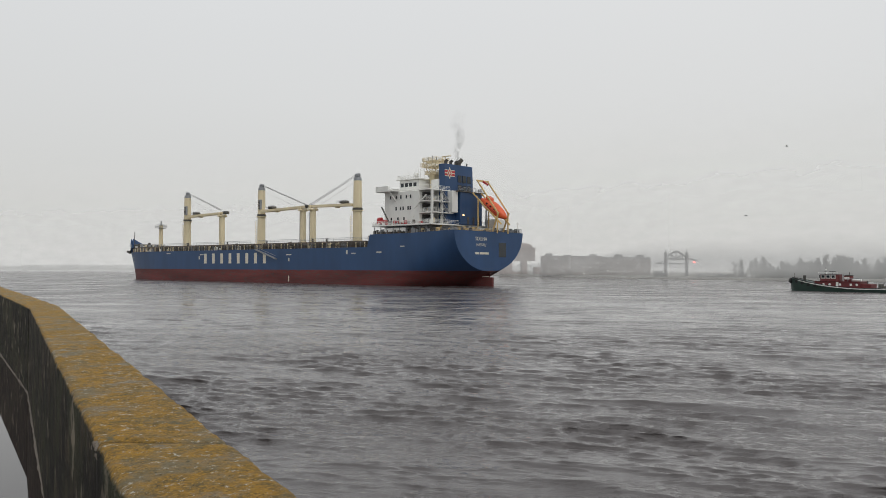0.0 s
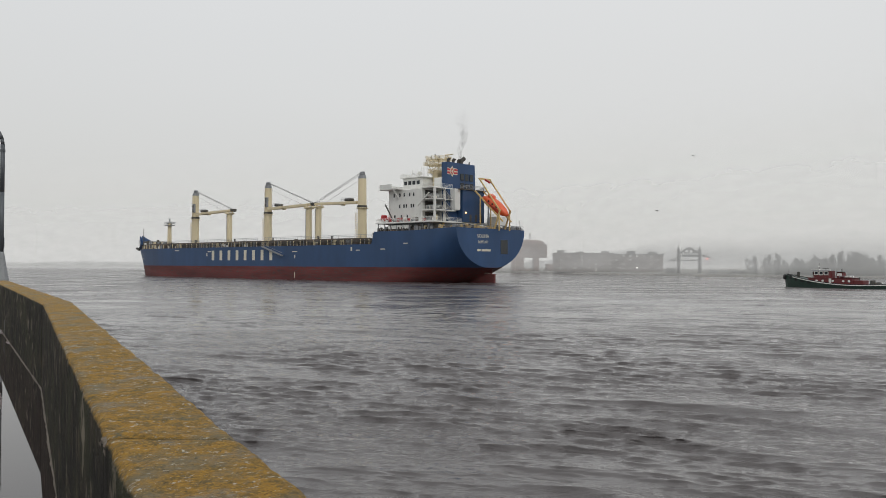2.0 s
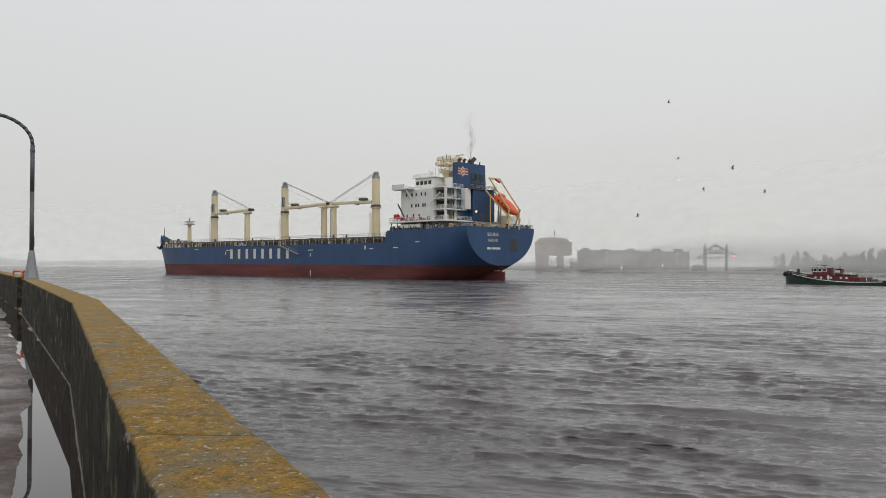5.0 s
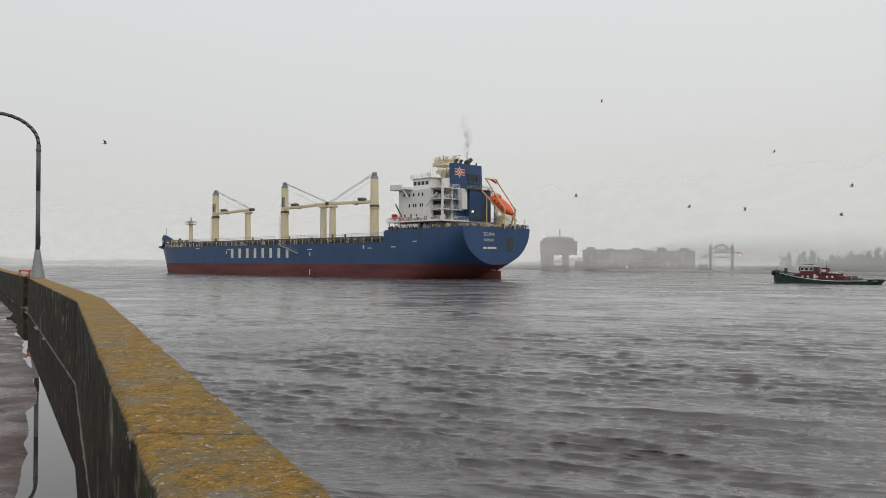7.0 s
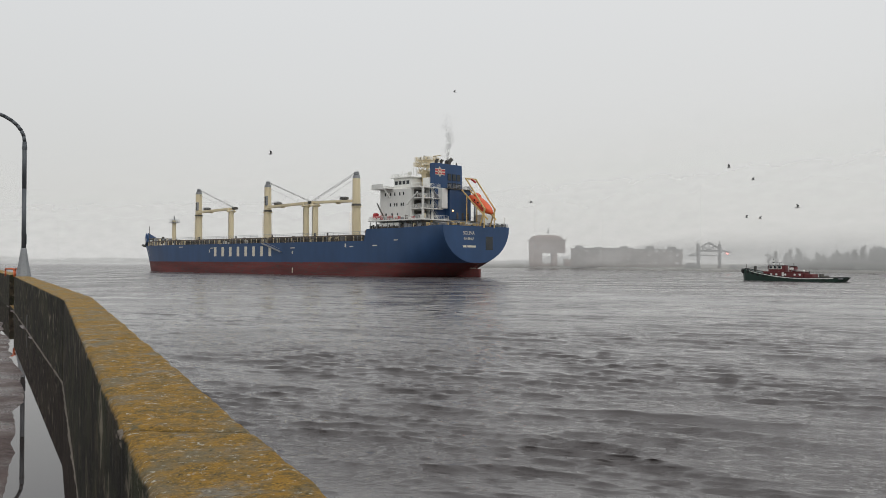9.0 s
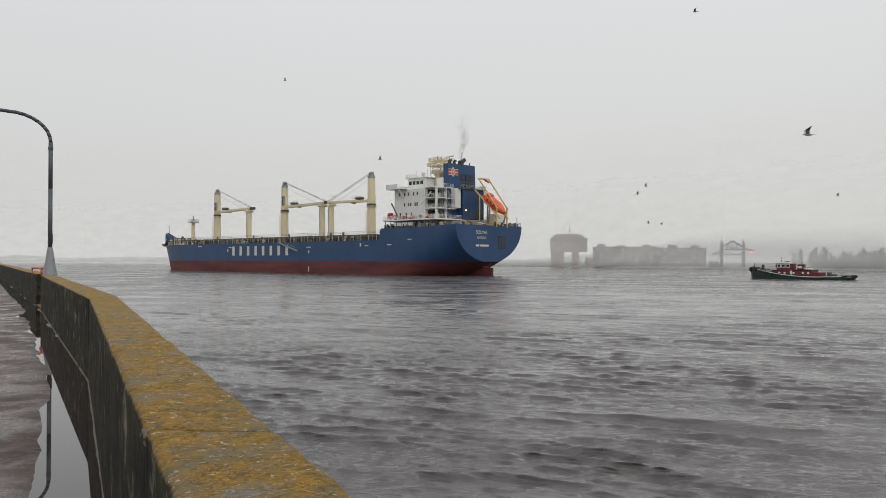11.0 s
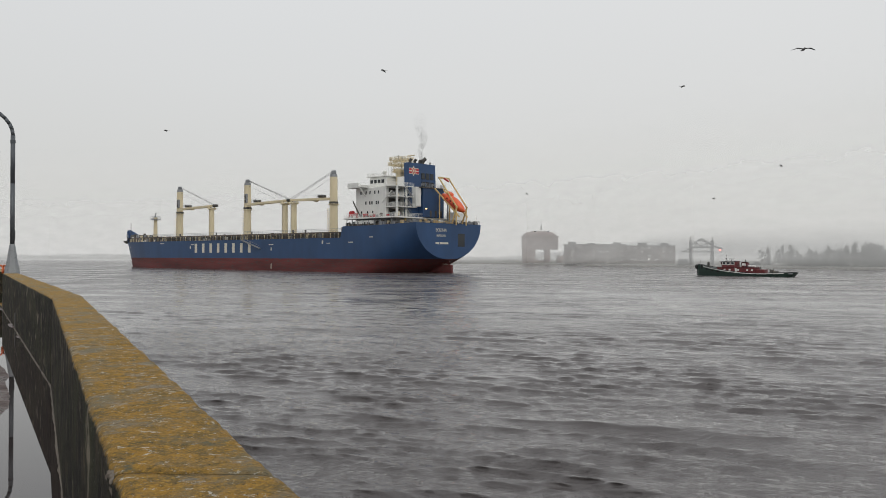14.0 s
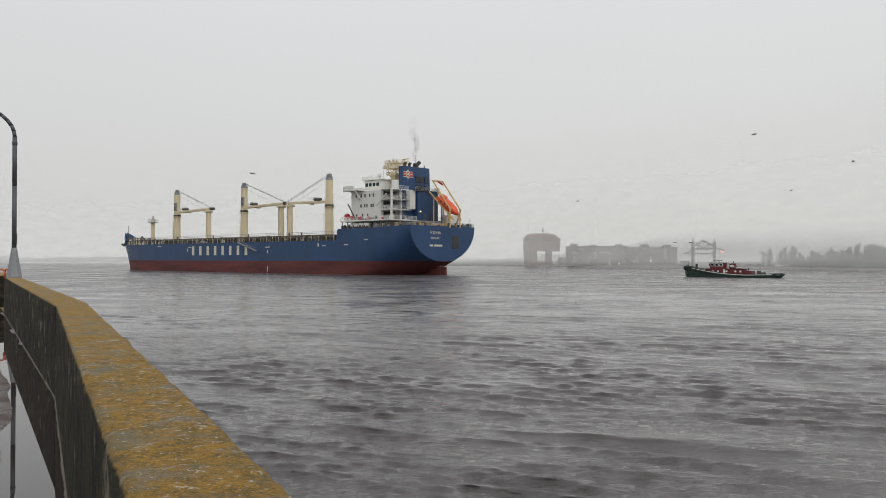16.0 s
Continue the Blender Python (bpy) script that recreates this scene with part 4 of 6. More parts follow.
    part("scanner_arm", beam((16.5, 3.6, 36.3), (13.6, 3.6, 36.6), 0.2, 0.3), M_CREAM, rm)
    part("scanner", box(19.5, 22.5, 4.6, 5.0, 35.6, 36.0, 0.1), M_WHITE, rm)
    # funnel
    def tap(u, v, z):
        k = (z - 17.6) / 17.4
        return (u + 0.5 * k, (v - 0.9) * (1 - 0.05 * k) + 0.9, z)
    fr = [[tap(u, v, z) for u, v in ((11.4, -4.9), (11.4, 6.8), (14.0, 6.8), (14.0, -4.9))] for z in (17.6, 26.5, 35.0)]
    fun = part("funnel", lofted(fr), M_BLUE, ship, "dark blue funnel casing with a company flag")
    part("funnel_step", box(9.0, 11.7, -5.9, 3.0, 17.6, 27.0, 0.1), M_BLUE, fun)
    part("funnel_gallery", box(8.6, 11.6, -6.6, 4.4, 27.0, 27.25), M_STEEL, fun)
    railing("gallery_rail", fun, [(8.7, 4.3, 27.2), (8.7, -6.5, 27.2), (11.2, -6.5, 27.2)], 1.1, 1.2, 0.06, M_GREY)
    for i in range(3):
        part("funnel_louvre", box(11.6, 11.72, -3.7 + i * 1.9, -2.3 + i * 1.9, 30.0, 32.0), M_GLASS, fun)
        part("funnel_louvre", box(11.5, 11.62, -3.7 + i * 1.9, -2.3 + i * 1.9, 27.6, 29.2), M_GLASS, fun)
        part("casing_door", box(8.95, 9.05, -4.9 + i * 2.2, -4.1 + i * 2.2, 17.8, 19.9), M_STEEL, fun)
    for i in range(6):
        b = (12.8 + (i % 2) * 0.6, 5.6 - i * 1.0, 34.9)
        part("exhaust_pipe", add_tube(bmesh.new(), [Vector(b), Vector((b[0], b[1], 35.8)), Vector((b[0] - 0.3, b[1] - 0.4, 36.3))], 0.26, 8), M_STEEL, fun)
    part("main_uptake", add_tube(bmesh.new(), [Vector((13, 0.0, 34.9)), Vector((13, -0.1, 35.9)), Vector((12.6, -1.0, 36.9))], 0.62, 12), M_STEEL, fun)
    part("exhaust_pipe", add_tube(bmesh.new(), [Vector((13, -3.2, 34.9)), Vector((13, -3.4, 35.9))], 0.22, 8), M_STEEL, fun)
    fl = part("flag_band", box(11.74, 11.80, 2.6, 6.6, 31.6, 33.1), M_FLAGRED, fun, "red flag band with a pale emblem")
    part("flag_edge", box(11.735, 11.79, 2.6, 6.6, 33.1, 33.3), M_LETTER, fl)
    part("flag_edge", box(11.735, 11.79, 2.6, 6.6, 31.4, 31.6), M_LETTER, fl)
    part("flag_stripe", box(11.70, 11.75, 2.6, 6.6, 32.2, 32.5), M_LETTER, fl)
    for name, u, w, h, mat in (("emblem", 11.68, 1.0, 1.7, M_LETTER), ("emblem_core", 11.65, 0.7, 1.1, M_FLAGRED), ("emblem_heart", 11.62, 0.4, 0.6, M_LETTER)):
        bm = bmesh.new()
        bm.faces.new([bm.verts.new((u, 4.8 + p, 32.35 + q)) for p, q in ((-w, 0), (0, h), (w, 0), (0, -h))])
        part(name, bm, mat, fl)
    # open decks between house and funnel
    for z, u0 in ((20.6, 10.2), (23.8, 10.6), (27.1, 11.6)):
        p = part("side_deck", box(u0, 17.0, 4.6, 12.6, z, z + 0.35, 0.04), M_WHITE, ship)
        railing("side_rail", p, [(u0 + 0.1, 4.6, z + 0.3), (u0 + 0.1, 12.4, z + 0.3), (17, 12.4, z + 0.3)], 1.05, 1.3, 0.05)
    # dark plates paint the deep shade below each open deck slab
    for z in (18.0, 21.2, 24.4):
        part("aft_recess", box(16.02, 16.18, 5.2, 11.4, z, z + 2.3), M_STEEL, house, "dark plate standing in for deep shade under the open decks")
        part("deck_store", box(13.2, 15.8, 8.6, 10.6, z - 0.2, z + 1.3, 0.1), M_GREY, ship)
    for i in range(16):
        u = 11 + i * 1.55
        part("deck_clutter", box(u, u + rnd.uniform(0.5, 1.3), 12.2, 13.0, 14.6, 15.4 + 1.5 * rnd.random(), 0.08), rnd.choice((M_STEEL, M_STEEL, M_DECK, M_CREAM)), ship)
    for i in range(14):
        u = 10.5 + i * 1.8
        part("deck_box", box(u, u + rnd.uniform(0.4, 1.1), 12.6, 13.3, 17.6, 18.1 + 0.8 * rnd.random(), 0.06), rnd.choice((M_STEEL, M_WHITE, M_GREY, M_SIGNRED, M_DECK)), ship)
    for u, v in ((10.8, 12.3), (16.4, 12.3), (10.8, 8.6)):
        part("side_pillar", box(u - 0.28, u + 0.28, v - 0.28, v + 0.28, 17.6, 27.2), M_WHITE, ship)
    for z in (17.6, 20.9, 24.1):
        st = part("stair", bmesh.new(), M_GREY, ship, "grey steel stair between the open decks")
        bm = bmesh.new()
        for q in (10.0, 10.8):
            add_beam(bm, (q, 6.6, z), (q, 9.6, z + 3.0), 0.08, 0.3)
            add_bar(bm, (q, 6.6, z + 1.0), (q, 9.6, z + 4.0), 0.05, seg=4)
        for q in range(10):
            add_box(bm, 10.0, 10.8, 6.6 + q * 0.3, 6.9 + q * 0.3, z + 0.1 + q * 0.3, z + 0.16 + q * 0.3)
        bm.to_mesh(st.data)
        bm.free()
    part("casing", box(9.6, 13.4, 3.4, 5.6, 21.0, 27.2, 0.1), M_WHITE, ship)
    part("casing", box(14.2, 17.4, -4.0, 7.0, 17.6, 30.6, 0.1), M_WHITE, ship)
    for z in (18.0, 21.0, 24.2):
        for k in range(5):
            u, v = 11.6 + k * 1.1, rnd.uniform(9.5, 12.0)
            part("deck_gear", box(u, u + rnd.uniform(0.3, 0.8), v - 0.6, v, z - 0.1, z + rnd.uniform(0.5, 1.5), 0.06), rnd.choice((M_STEEL, M_GREY, M_CREAM, M_DECK)), ship)
    for k in range(22):
        u = 9.5 + k * 1.25
        part("rail_locker", box(u, u + rnd.uniform(0.3, 0.9), 13.0, 13.5, 14.6, 15.5 + rnd.random() * 0.9, 0.05), rnd.choice((M_STEEL, M_STEEL, M_DECK, M_GREY)), ship)
    for k in range(24):
        v = -13 + k * 1.1
        part("stern_gear", box(0.4, 1.0 + 0.5 * rnd.random(), v, v + rnd.uniform(0.3, 0.7), 15.0, 15.9 + rnd.random() * 0.8, 0.05), rnd.choice((M_STEEL, M_STEEL, M_GREY, M_DECK, M_YELLOW)), ship)
    for u, v, h in ((8.8, 9.0, 2.6), (7.2, 4.0, 2.2), (6.4, 8.0, 1.8), (4.2, 2.0, 2.4), (3.0, 6.0, 1.6)):
        part("winch", add_bar(box(u, u + 1.4, v - 0.8, v + 0.8, 14.6, 15.2, 0.08), (u + 0.7, v - 0.9, 15.6), (u + 0.7, v + 0.9, 15.6), 0.4 + 0.1 * h, seg=12), M_STEEL, ship)
        part("vent_cowl", bar((u + 1.9, v, 14.6), (u + 1.9, v, 14.6 + h), 0.28, 0.34), M_YELLOW if v > 7 else M_WHITE, ship)
    part("boom", beam((17.5, 13.2, 22.0), (12.0, 13.4, 25.6), 0.3, 0.3), M_WHITE, ship)
    part("deck_lamp", box(8.75, 9.0, 1.7, 2.1, 20.2, 20.6), M_LAMPGLOW, ship, "lit warm deck lamp")
    part("hose_reel", box(34.0, 36.0, 11.4, 12.8, 17.7, 20.0, 0.35), M_SIGNRED, ship)
    rings = [[(x, 12.2 + w * math.cos(q), 18.5 + 0.7 * w * math.sin(q) + 0.1 * abs(x - 33.4)) for q in [k * math.pi / 6 for k in range(12)]] for x, w in ((31.2, 0.2), (31.8, 0.7), (33.4, 0.95), (34.8, 0.8), (35.6, 0.35))]
    rescue = part("rescue_boat", lofted(rings), M_SIGNRED, ship, "red rescue boat on the side deck")
    for x in (32.2, 34.4):
        part("cradle", beam((x, 11.6, 17.65), (x, 12.8, 18.0), 0.2, 0.3), M_STEEL, rescue)
    part("provision_crane", beam((29.5, 12.6, 17.7), (33.2, 13.0, 23.0), 0.3, 0.3), M_STEEL, ship)
    part("raft_canister", bar((26.5, 12.9, 18.4), (24.8, 12.9, 18.4), 0.5, seg=10), M_SIGNRED, ship)
    part("raft_canister", bar((24.3, 12.9, 18.4), (22.8, 12.9, 18.4), 0.5, seg=10), M_WHITE, ship)
    # stern: free-fall lifeboat on its ramp
    rings = []
    for k in range(13):
        t = k / 12
        r = math.sin(math.pi * min(1, max(0.0, t * 0.94 + 0.04))) ** 0.55
        x = 7.6 - 11.2 * t
        rings.append([(x, 1.75 * r * math.cos(a), 1.75 * r * math.sin(a) + 0.25 * math.sin(math.pi * t)) for a in [i * math.pi / 7 for i in range(14)]])
    tilt = Matrix.Translation((2.0, -3.4, 22.2)) @ Matrix.Rotation(radians(-30), 4, "Y") @ Matrix.Translation((-2.0, 0, 0))
    bm = lofted(rings)
    bmesh.ops.transform(bm, matrix=tilt, verts=bm.verts)
    lb = part("lifeboat", bm, M_ORANGE, ship, "orange enclosed free-fall lifeboat, nose down", smooth=True)
    bm = box(3.6, 5.8, -0.95, 0.95, 1.3, 2.4, 0.35)
    bmesh.ops.transform(bm, matrix=tilt, verts=bm.verts)
    part("conning_tower", bm, M_ORANGE, lb)
    for k in range(3):
        bm = box(3.4 - k * 1.8, 4.0 - k * 1.8, 1.55, 1.8, 0.45, 0.95, 0.08)
        bmesh.ops.transform(bm, matrix=tilt, verts=bm.verts)
        part("porthole", bm, M_GLASS, lb)
    bm = bmesh.new()
    for q in (-1.78, 1.78):
        add_beam(bm, (6.0, q, 0.1), (-1.6, q, 0.1), 0.14, 0.22)
    bmesh.ops.transform(bm, matrix=tilt, verts=bm.verts)
    part("fender_band", bm, M_SIGNRED, lb)
    dav = part("davit_ramp", beam((8.6, -1.6, 27.0), (-2.6, -1.6, 17.6), 0.3, 0.4), M_YELLOW, ship, "ochre lifeboat ramp and davit frame")
    part("ramp_rail", beam((8.6, -5.2, 27.0), (-2.6, -5.2, 17.6), 0.3, 0.4), M_YELLOW, dav)
    for v in (-1.2, -5.6):
        part("davit_leg", beam((-1.6, v, 15.0), (-1.6, v, 21.0), 0.28, 0.28), M_YELLOW, dav)
        part("davit_leg", beam((0.4, v, 15.0), (-2.0, v, 21.0), 0.35, 0.35), M_YELLOW, dav)
        part("davit_leg", beam((6.0, v, 15.0), (6.0, v, 25.2), 0.28, 0.28), M_YELLOW, dav)
        part("davit_arm", beam((-1.6, v, 21.0), (6.4, v, 30.4), 0.3, 0.36), M_YELLOW, dav)
    part("davit_head", beam((6.4, -1.0, 30.4), (6.4, -5.8, 30.4), 0.45, 0.5), M_YELLOW, dav)
    part("davit_tip", beam((6.4, -3.4, 30.4), (4.2, -3.4, 29.2), 0.4, 0.5), M_SIGNRED, dav)
    railing("stern_rail", ship, [(8, 13.6, 14.9), (0.2, 13.7, 15.4), (0.2, -13.7, 15.4), (8, -13.6, 14.9)], 1.2, 1.3, 0.05, M_GREY)
    for i in range(26):
        u, v = rnd.uniform(0.8, 8), rnd.uniform(-13, 13)
        h = rnd.uniform(0.5, 1.8)
        part("mooring_gear", box(u, u + rnd.uniform(0.4, 1.2), v, v + rnd.uniform(0.4, 1.6), 14.6, 14.8 + h, 0.12), rnd.choice((M_STEEL, M_STEEL, M_YELLOW, M_WHITE, M_GREY)), ship)
    part("stern_light_post", bar((0.6, -12.4, 15.4), (0.6, -12.4, 18.4), 0.12), M_WHITE, ship)
    part("stern_cabin", box(5.0, 9.4, -11.6, -7.4, 14.6, 19.6, 0.1), M_WHITE, ship)
    part("aft_pillar", box(8.0, 8.3, -7.0, -6.6, 14.6, 26.0), M_GREY, ship)
    railing("aft_rail", ship, [(5.1, -11.6, 19.6), (5.1, -7.4, 19.6), (9.3, -7.4, 19.6)], 1.1, 1.2, 0.05)
    # set the drawing's stations and heights to the fitted ones
    old = (-10, 0, 11.8, 37.7, 56.3, 104.8, 150.4, 184.3, 190.0, 200.0)
    fit = (-9.0, 0, 9.9, 30.5, 51.2, 99.7, 147.1, 183.8, 190.0, 200.0)
    for ob in ship.children_recursive:
        if ob.name.startswith(("name_lettering", "port_lettering")):
            continue
        n = len(ob.data.vertices)
        co = np.empty(n * 3)
        ob.data.vertices.foreach_get("co", co)
        co = co.reshape(n, 3)
        co[:, 0] = np.interp(co[:, 0], old, fit)
        co[:, 2] *= 0.915
        ob.data.vertices.foreach_set("co", co.ravel())
    return ship


LETTER_U = (116.3, 83.3)
cargo_ship = build_ship()


# ---------------- the tug ----------------
M_GREEN = paint("dark_green_hull_paint", (0.016, 0.040, 0.030), 0.5, scale=2, var=0.25, second=(0.03, 0.035, 0.03))
M_TUGRED = paint("maroon_cabin_paint", (0.13, 0.020, 0.022), 0.5, scale=2, var=0.15, second=(0.10, 0.014, 0.016))
M_RUBBER = paint("black_rubber", (0.018, 0.018, 0.018), 0.8, scale=3, var=0.2)


def build_tug():
    """Local x runs forward from the stern, z from the water."""
    tug = thing("tugboat", Matrix(), "dark green tugboat with a maroon deckhouse and white trim", "boat")
    L = 26.5

    def sheer(t):
        return 0.78 + 0.4 * (1 - t) ** 3 + 2.5 * max(0.0, (t - 0.32) / 0.68) ** 1.8

    def half(t, z):
        s = 3.4 * (1 - max(0.0, (t - 0.55) / 0.45) ** 2.4) ** 0.7 * (1 - 0.55 * max(0.0, (0.16 - t) / 0.16) ** 2)
        return s * (0.9 + 0.1 * max(-0.5, min(1, z)))

    rings = []
    for k in range(33):
        t = k / 32
        zt = sheer(t)
        rail = []
        for i in range(7):
            z = -0.9 + (zt + 0.9) * i / 6
            x = L * t
            if t < 0.1:
                x = L * t + (1 - t / 0.1) * (1.9 * (1 - i / 6))
            if t > 0.9:
                x = L * t + (t - 0.9) / 0.1 * (0.2 + 0.4 * i / 6)
            rail.append((x, half(t, z * 0.4), z))
        rings.append(rail + [(x, -y, z) for x, y, z in reversed(rail)])
    hull = part("hull", lofted(rings), M_GREEN, tug, "dark green hull with a high sheered bow", smooth=False)
    for s in (-1, 1):
        bm = bmesh.new()
        for k in range(3, 31):
            t0, t1 = k / 32, (k + 1) / 32
            add_beam(bm, (L * t0, s * (half(t0, 0.5) + 0.04), sheer(t0) - 0.12), (L * t1, s * (half(t1, 0.5) + 0.04), sheer(t1) - 0.12), 0.16, 0.2)
        part("rubbing_strake", bm, M_WHITE, tug, "pale line along the rail")
        bm = bmesh.new()
        for k in range(1, 32):
            t0, t1 = k / 32, (k + 1) / 32
            add_beam(bm, (L * t0, s * (half(t0, 0.5) + 0.02), sheer(t0) + 0.05), (L * t1, s * (half(t1, 0.5) + 0.02), sheer(t1) + 0.05), 0.2, 0.16)
        part("cap_rail", bm, M_RUBBER, tug)
        for k in (24, 26, 28, 30):
            t = k / 32
            part("tyre_fender", bar((L * t, s * (half(t, 0.5) + 0.02), sheer(t) - 0.5), (L * t, s * (half(t, 0.5) + 0.25), sheer(t) - 0.5), 0.36, seg=12), M_RUBBER, tug)
    part("stern_band", box(0.6, 8.6, -2.4, 2.4, 0.74, 1.0, 0.03), M_GREY, tug, "pale grey after deck")
    part("bow_fender", box(26.3, 27.2, -1.0, 1.0, 1.9, 3.2, 0.35), M_RUBBER, tug)
    house = part("deckhouse", box(10.2, 20.4, -2.1, 2.1, 0.8, 2.45, 0.08), M_TUGRED, tug, "maroon lower deckhouse")
    part("house_roof", box(10.0, 20.5, -2.2, 2.2, 2.45, 2.53), M_TUGRED, house)
    part("step_deck", box(8.0, 10.2, -1.7, 1.7, 0.8, 1.95, 0.08), M_TUGRED, tug)
    rings = []
    for z, k in ((2.5, 1.0), (4.15, 0.97)):
        rings.append([(17.4 + 2.2 * k * math.copysign(abs(math.cos(a)) ** 0.45, math.cos(a)), 1.7 * k * math.copysign(abs(math.sin(a)) ** 0.45, math.sin(a)), z) for a in [math.pi * (q + 0.5) / 10 for q in range(20)]])
    pilot = part("pilothouse", lofted(rings), M_TUGRED, tug, "maroon pilothouse with rounded corners and white window frames")
    part("pilot_roof", box(15.3, 19.9, -1.9, 1.9, 4.15, 4.27, 0.04), M_GREY, pilot)
    for i in range(3):
        for q in (1.66, -1.72):
            w = part("pilot_window", box(15.92 + i * 1.15, 16.63 + i * 1.15, q, q + 0.06, 3.32, 3.93), M_GLASS, pilot)
            part("window_frame", box(15.76 + i * 1.15, 16.79 + i * 1.15, q - 0.02, q + 0.03, 3.16, 4.09), M_WHITE, w)
    for i in range(3):
        part("pilot_window", box(19.5, 19.62, -1.2 + i * 0.9, -0.5 + i * 0.9, 3.3, 3.95), M_GLASS, pilot)
    for x in (10.9, 12.2, 14.6, 16.9, 18.3):
        part("porthole", bar((x, 2.08, 1.75), (x, 2.16, 1.75), 0.28, seg=12), M_WHITE, house, "round white-rimmed porthole")
    part("house_door", box(14.95, 15.5, 2.08, 2.14, 0.95, 2.35), M_WHITE, house)
    stack = part("stack", box(12.7, 14.3, -0.95, 0.95, 2.5, 3.9, 0.25), M_TUGRED, tug, "maroon stack casing with white panels")
    part("stack_panel", box(12.95, 14.05, 0.93, 1.0, 3.0, 3.6), M_WHITE, stack)
    part("stack_top", box(12.6, 14.4, -1.05, 1.05, 3.9, 4.02, 0.05), M_STEEL, stack)
    part("stack_pipe", bar((13.2, 0.3, 3.9), (13.2, 0.3, 4.7), 0.1), M_STEEL, stack)
    part("work_boat", lofted([[(x, w * math.cos(a), 2.75 + 0.28 * math.sin(a)) for a in [k * math.pi / 5 for k in range(10)]] for x, w in ((10.6, 0.1), (10.9, 0.5), (11.8, 0.65), (12.4, 0.55), (12.7, 0.1))]), M_WHITE, tug, "small white boat on the deckhouse roof")
    railing("roof_rail", tug, [(10.1, 2.1, 2.5), (13.0, 2.1, 2.5)], 0.7, 0.9, 0.04, M_GREY, 2)
    railing("roof_rail", tug, [(15.2, 1.8, 4.25), (19.6, 1.8, 4.25)], 0.35, 1.1, 0.03, M_WHITE, 1)
    m = part("mast", bar((18.6, 0, 4.2), (18.6, 0, 6.0), 0.09, 0.05), M_STEEL, tug)
    part("mast_lamp", bar((18.6, 0, 5.1), (18.6, 0, 5.5), 0.2), M_WHITE, m)
    part("mast_yard", beam((18.6, -0.8, 4.9), (18.6, 0.8, 4.9), 0.08, 0.08), M_STEEL, m)
    part("radar", box(16.4, 17.8, -0.1, 0.1, 4.75, 4.9), M_STEEL, tug)
    part("radar_post", bar((17.1, 0, 4.2), (17.1, 0, 4.8), 0.08), M_STEEL, tug)
    part("searchlight", box(17.9, 18.25, 0.8, 1.2, 4.3, 4.7, 0.1), M_WHITE, tug)
    part("towing_bitt", box(6.2, 6.8, -0.9, 0.9, 0.8, 2.0, 0.1), M_STEEL, tug)
    part("towing_winch", box(4.8, 6.0, -0.8, 0.8, 0.8, 1.6, 0.2), M_STEEL, tug)
    part("bow_bitt", box(23.4, 23.8, -0.5, 0.5, 2.6, 3.9, 0.08), M_STEEL, tug)
    part("jack_staff", bar((26.0, 0, 3.0), (26.0, 0, 4.4), 0.06), M_STEEL, tug)
    part("vent", bar((9.0, 0.9, 1.9), (9.0, 0.9, 2.7), 0.14), M_STEEL, tug)
    for ob in tug.children_recursive:
        for v in ob.data.vertices:
            v.co = Vector((v.co.x * 0.92, v.co.y * 0.9, v.co.z * 0.88))
    return tug


tugboat = build_tug()


# ---------------- the far shore ----------------
M_SHORE = paint("gravel_shore", (0.12, 0.115, 0.10), 0.9, scale=0.2, var=0.35, second=(0.2, 0.19, 0.17))
M_BRICK = paint("brown_brick_facade", (0.10, 0.075, 0.065), 0.85, scale=0.5, var=0.2, second=(0.15, 0.12, 0.1))
M_CONC = paint("weathered_tower_concrete", (0.17, 0.115, 0.10), 0.85, scale=0.4, var=0.25, second=(0.24, 0.18, 0.16))
M_IRON = paint("dark_gantry_steel", (0.04, 0.044, 0.044), 0.7, scale=1, var=0.2)
M_LEAF = paint("bare_winter_woods", (0.035, 0.04, 0.032), 0.9, scale=0.5, var=0.3, second=(0.06, 0.055, 0.045))
M_BARK = paint("grey_bark", (0.06, 0.052, 0.045), 0.9, scale=2, var=0.3)
M_PALE = paint("pale_window_light", (0.42, 0.42, 0.40), 0.4, scale=1, var=0.1)
M_LITRED = glow("red_signal_lamp", (1.0, 0.12, 0.10), 5.0)
M_LITWHITE = glow("white_shore_lamp", (1.0, 0.97, 0.9), 1.2)


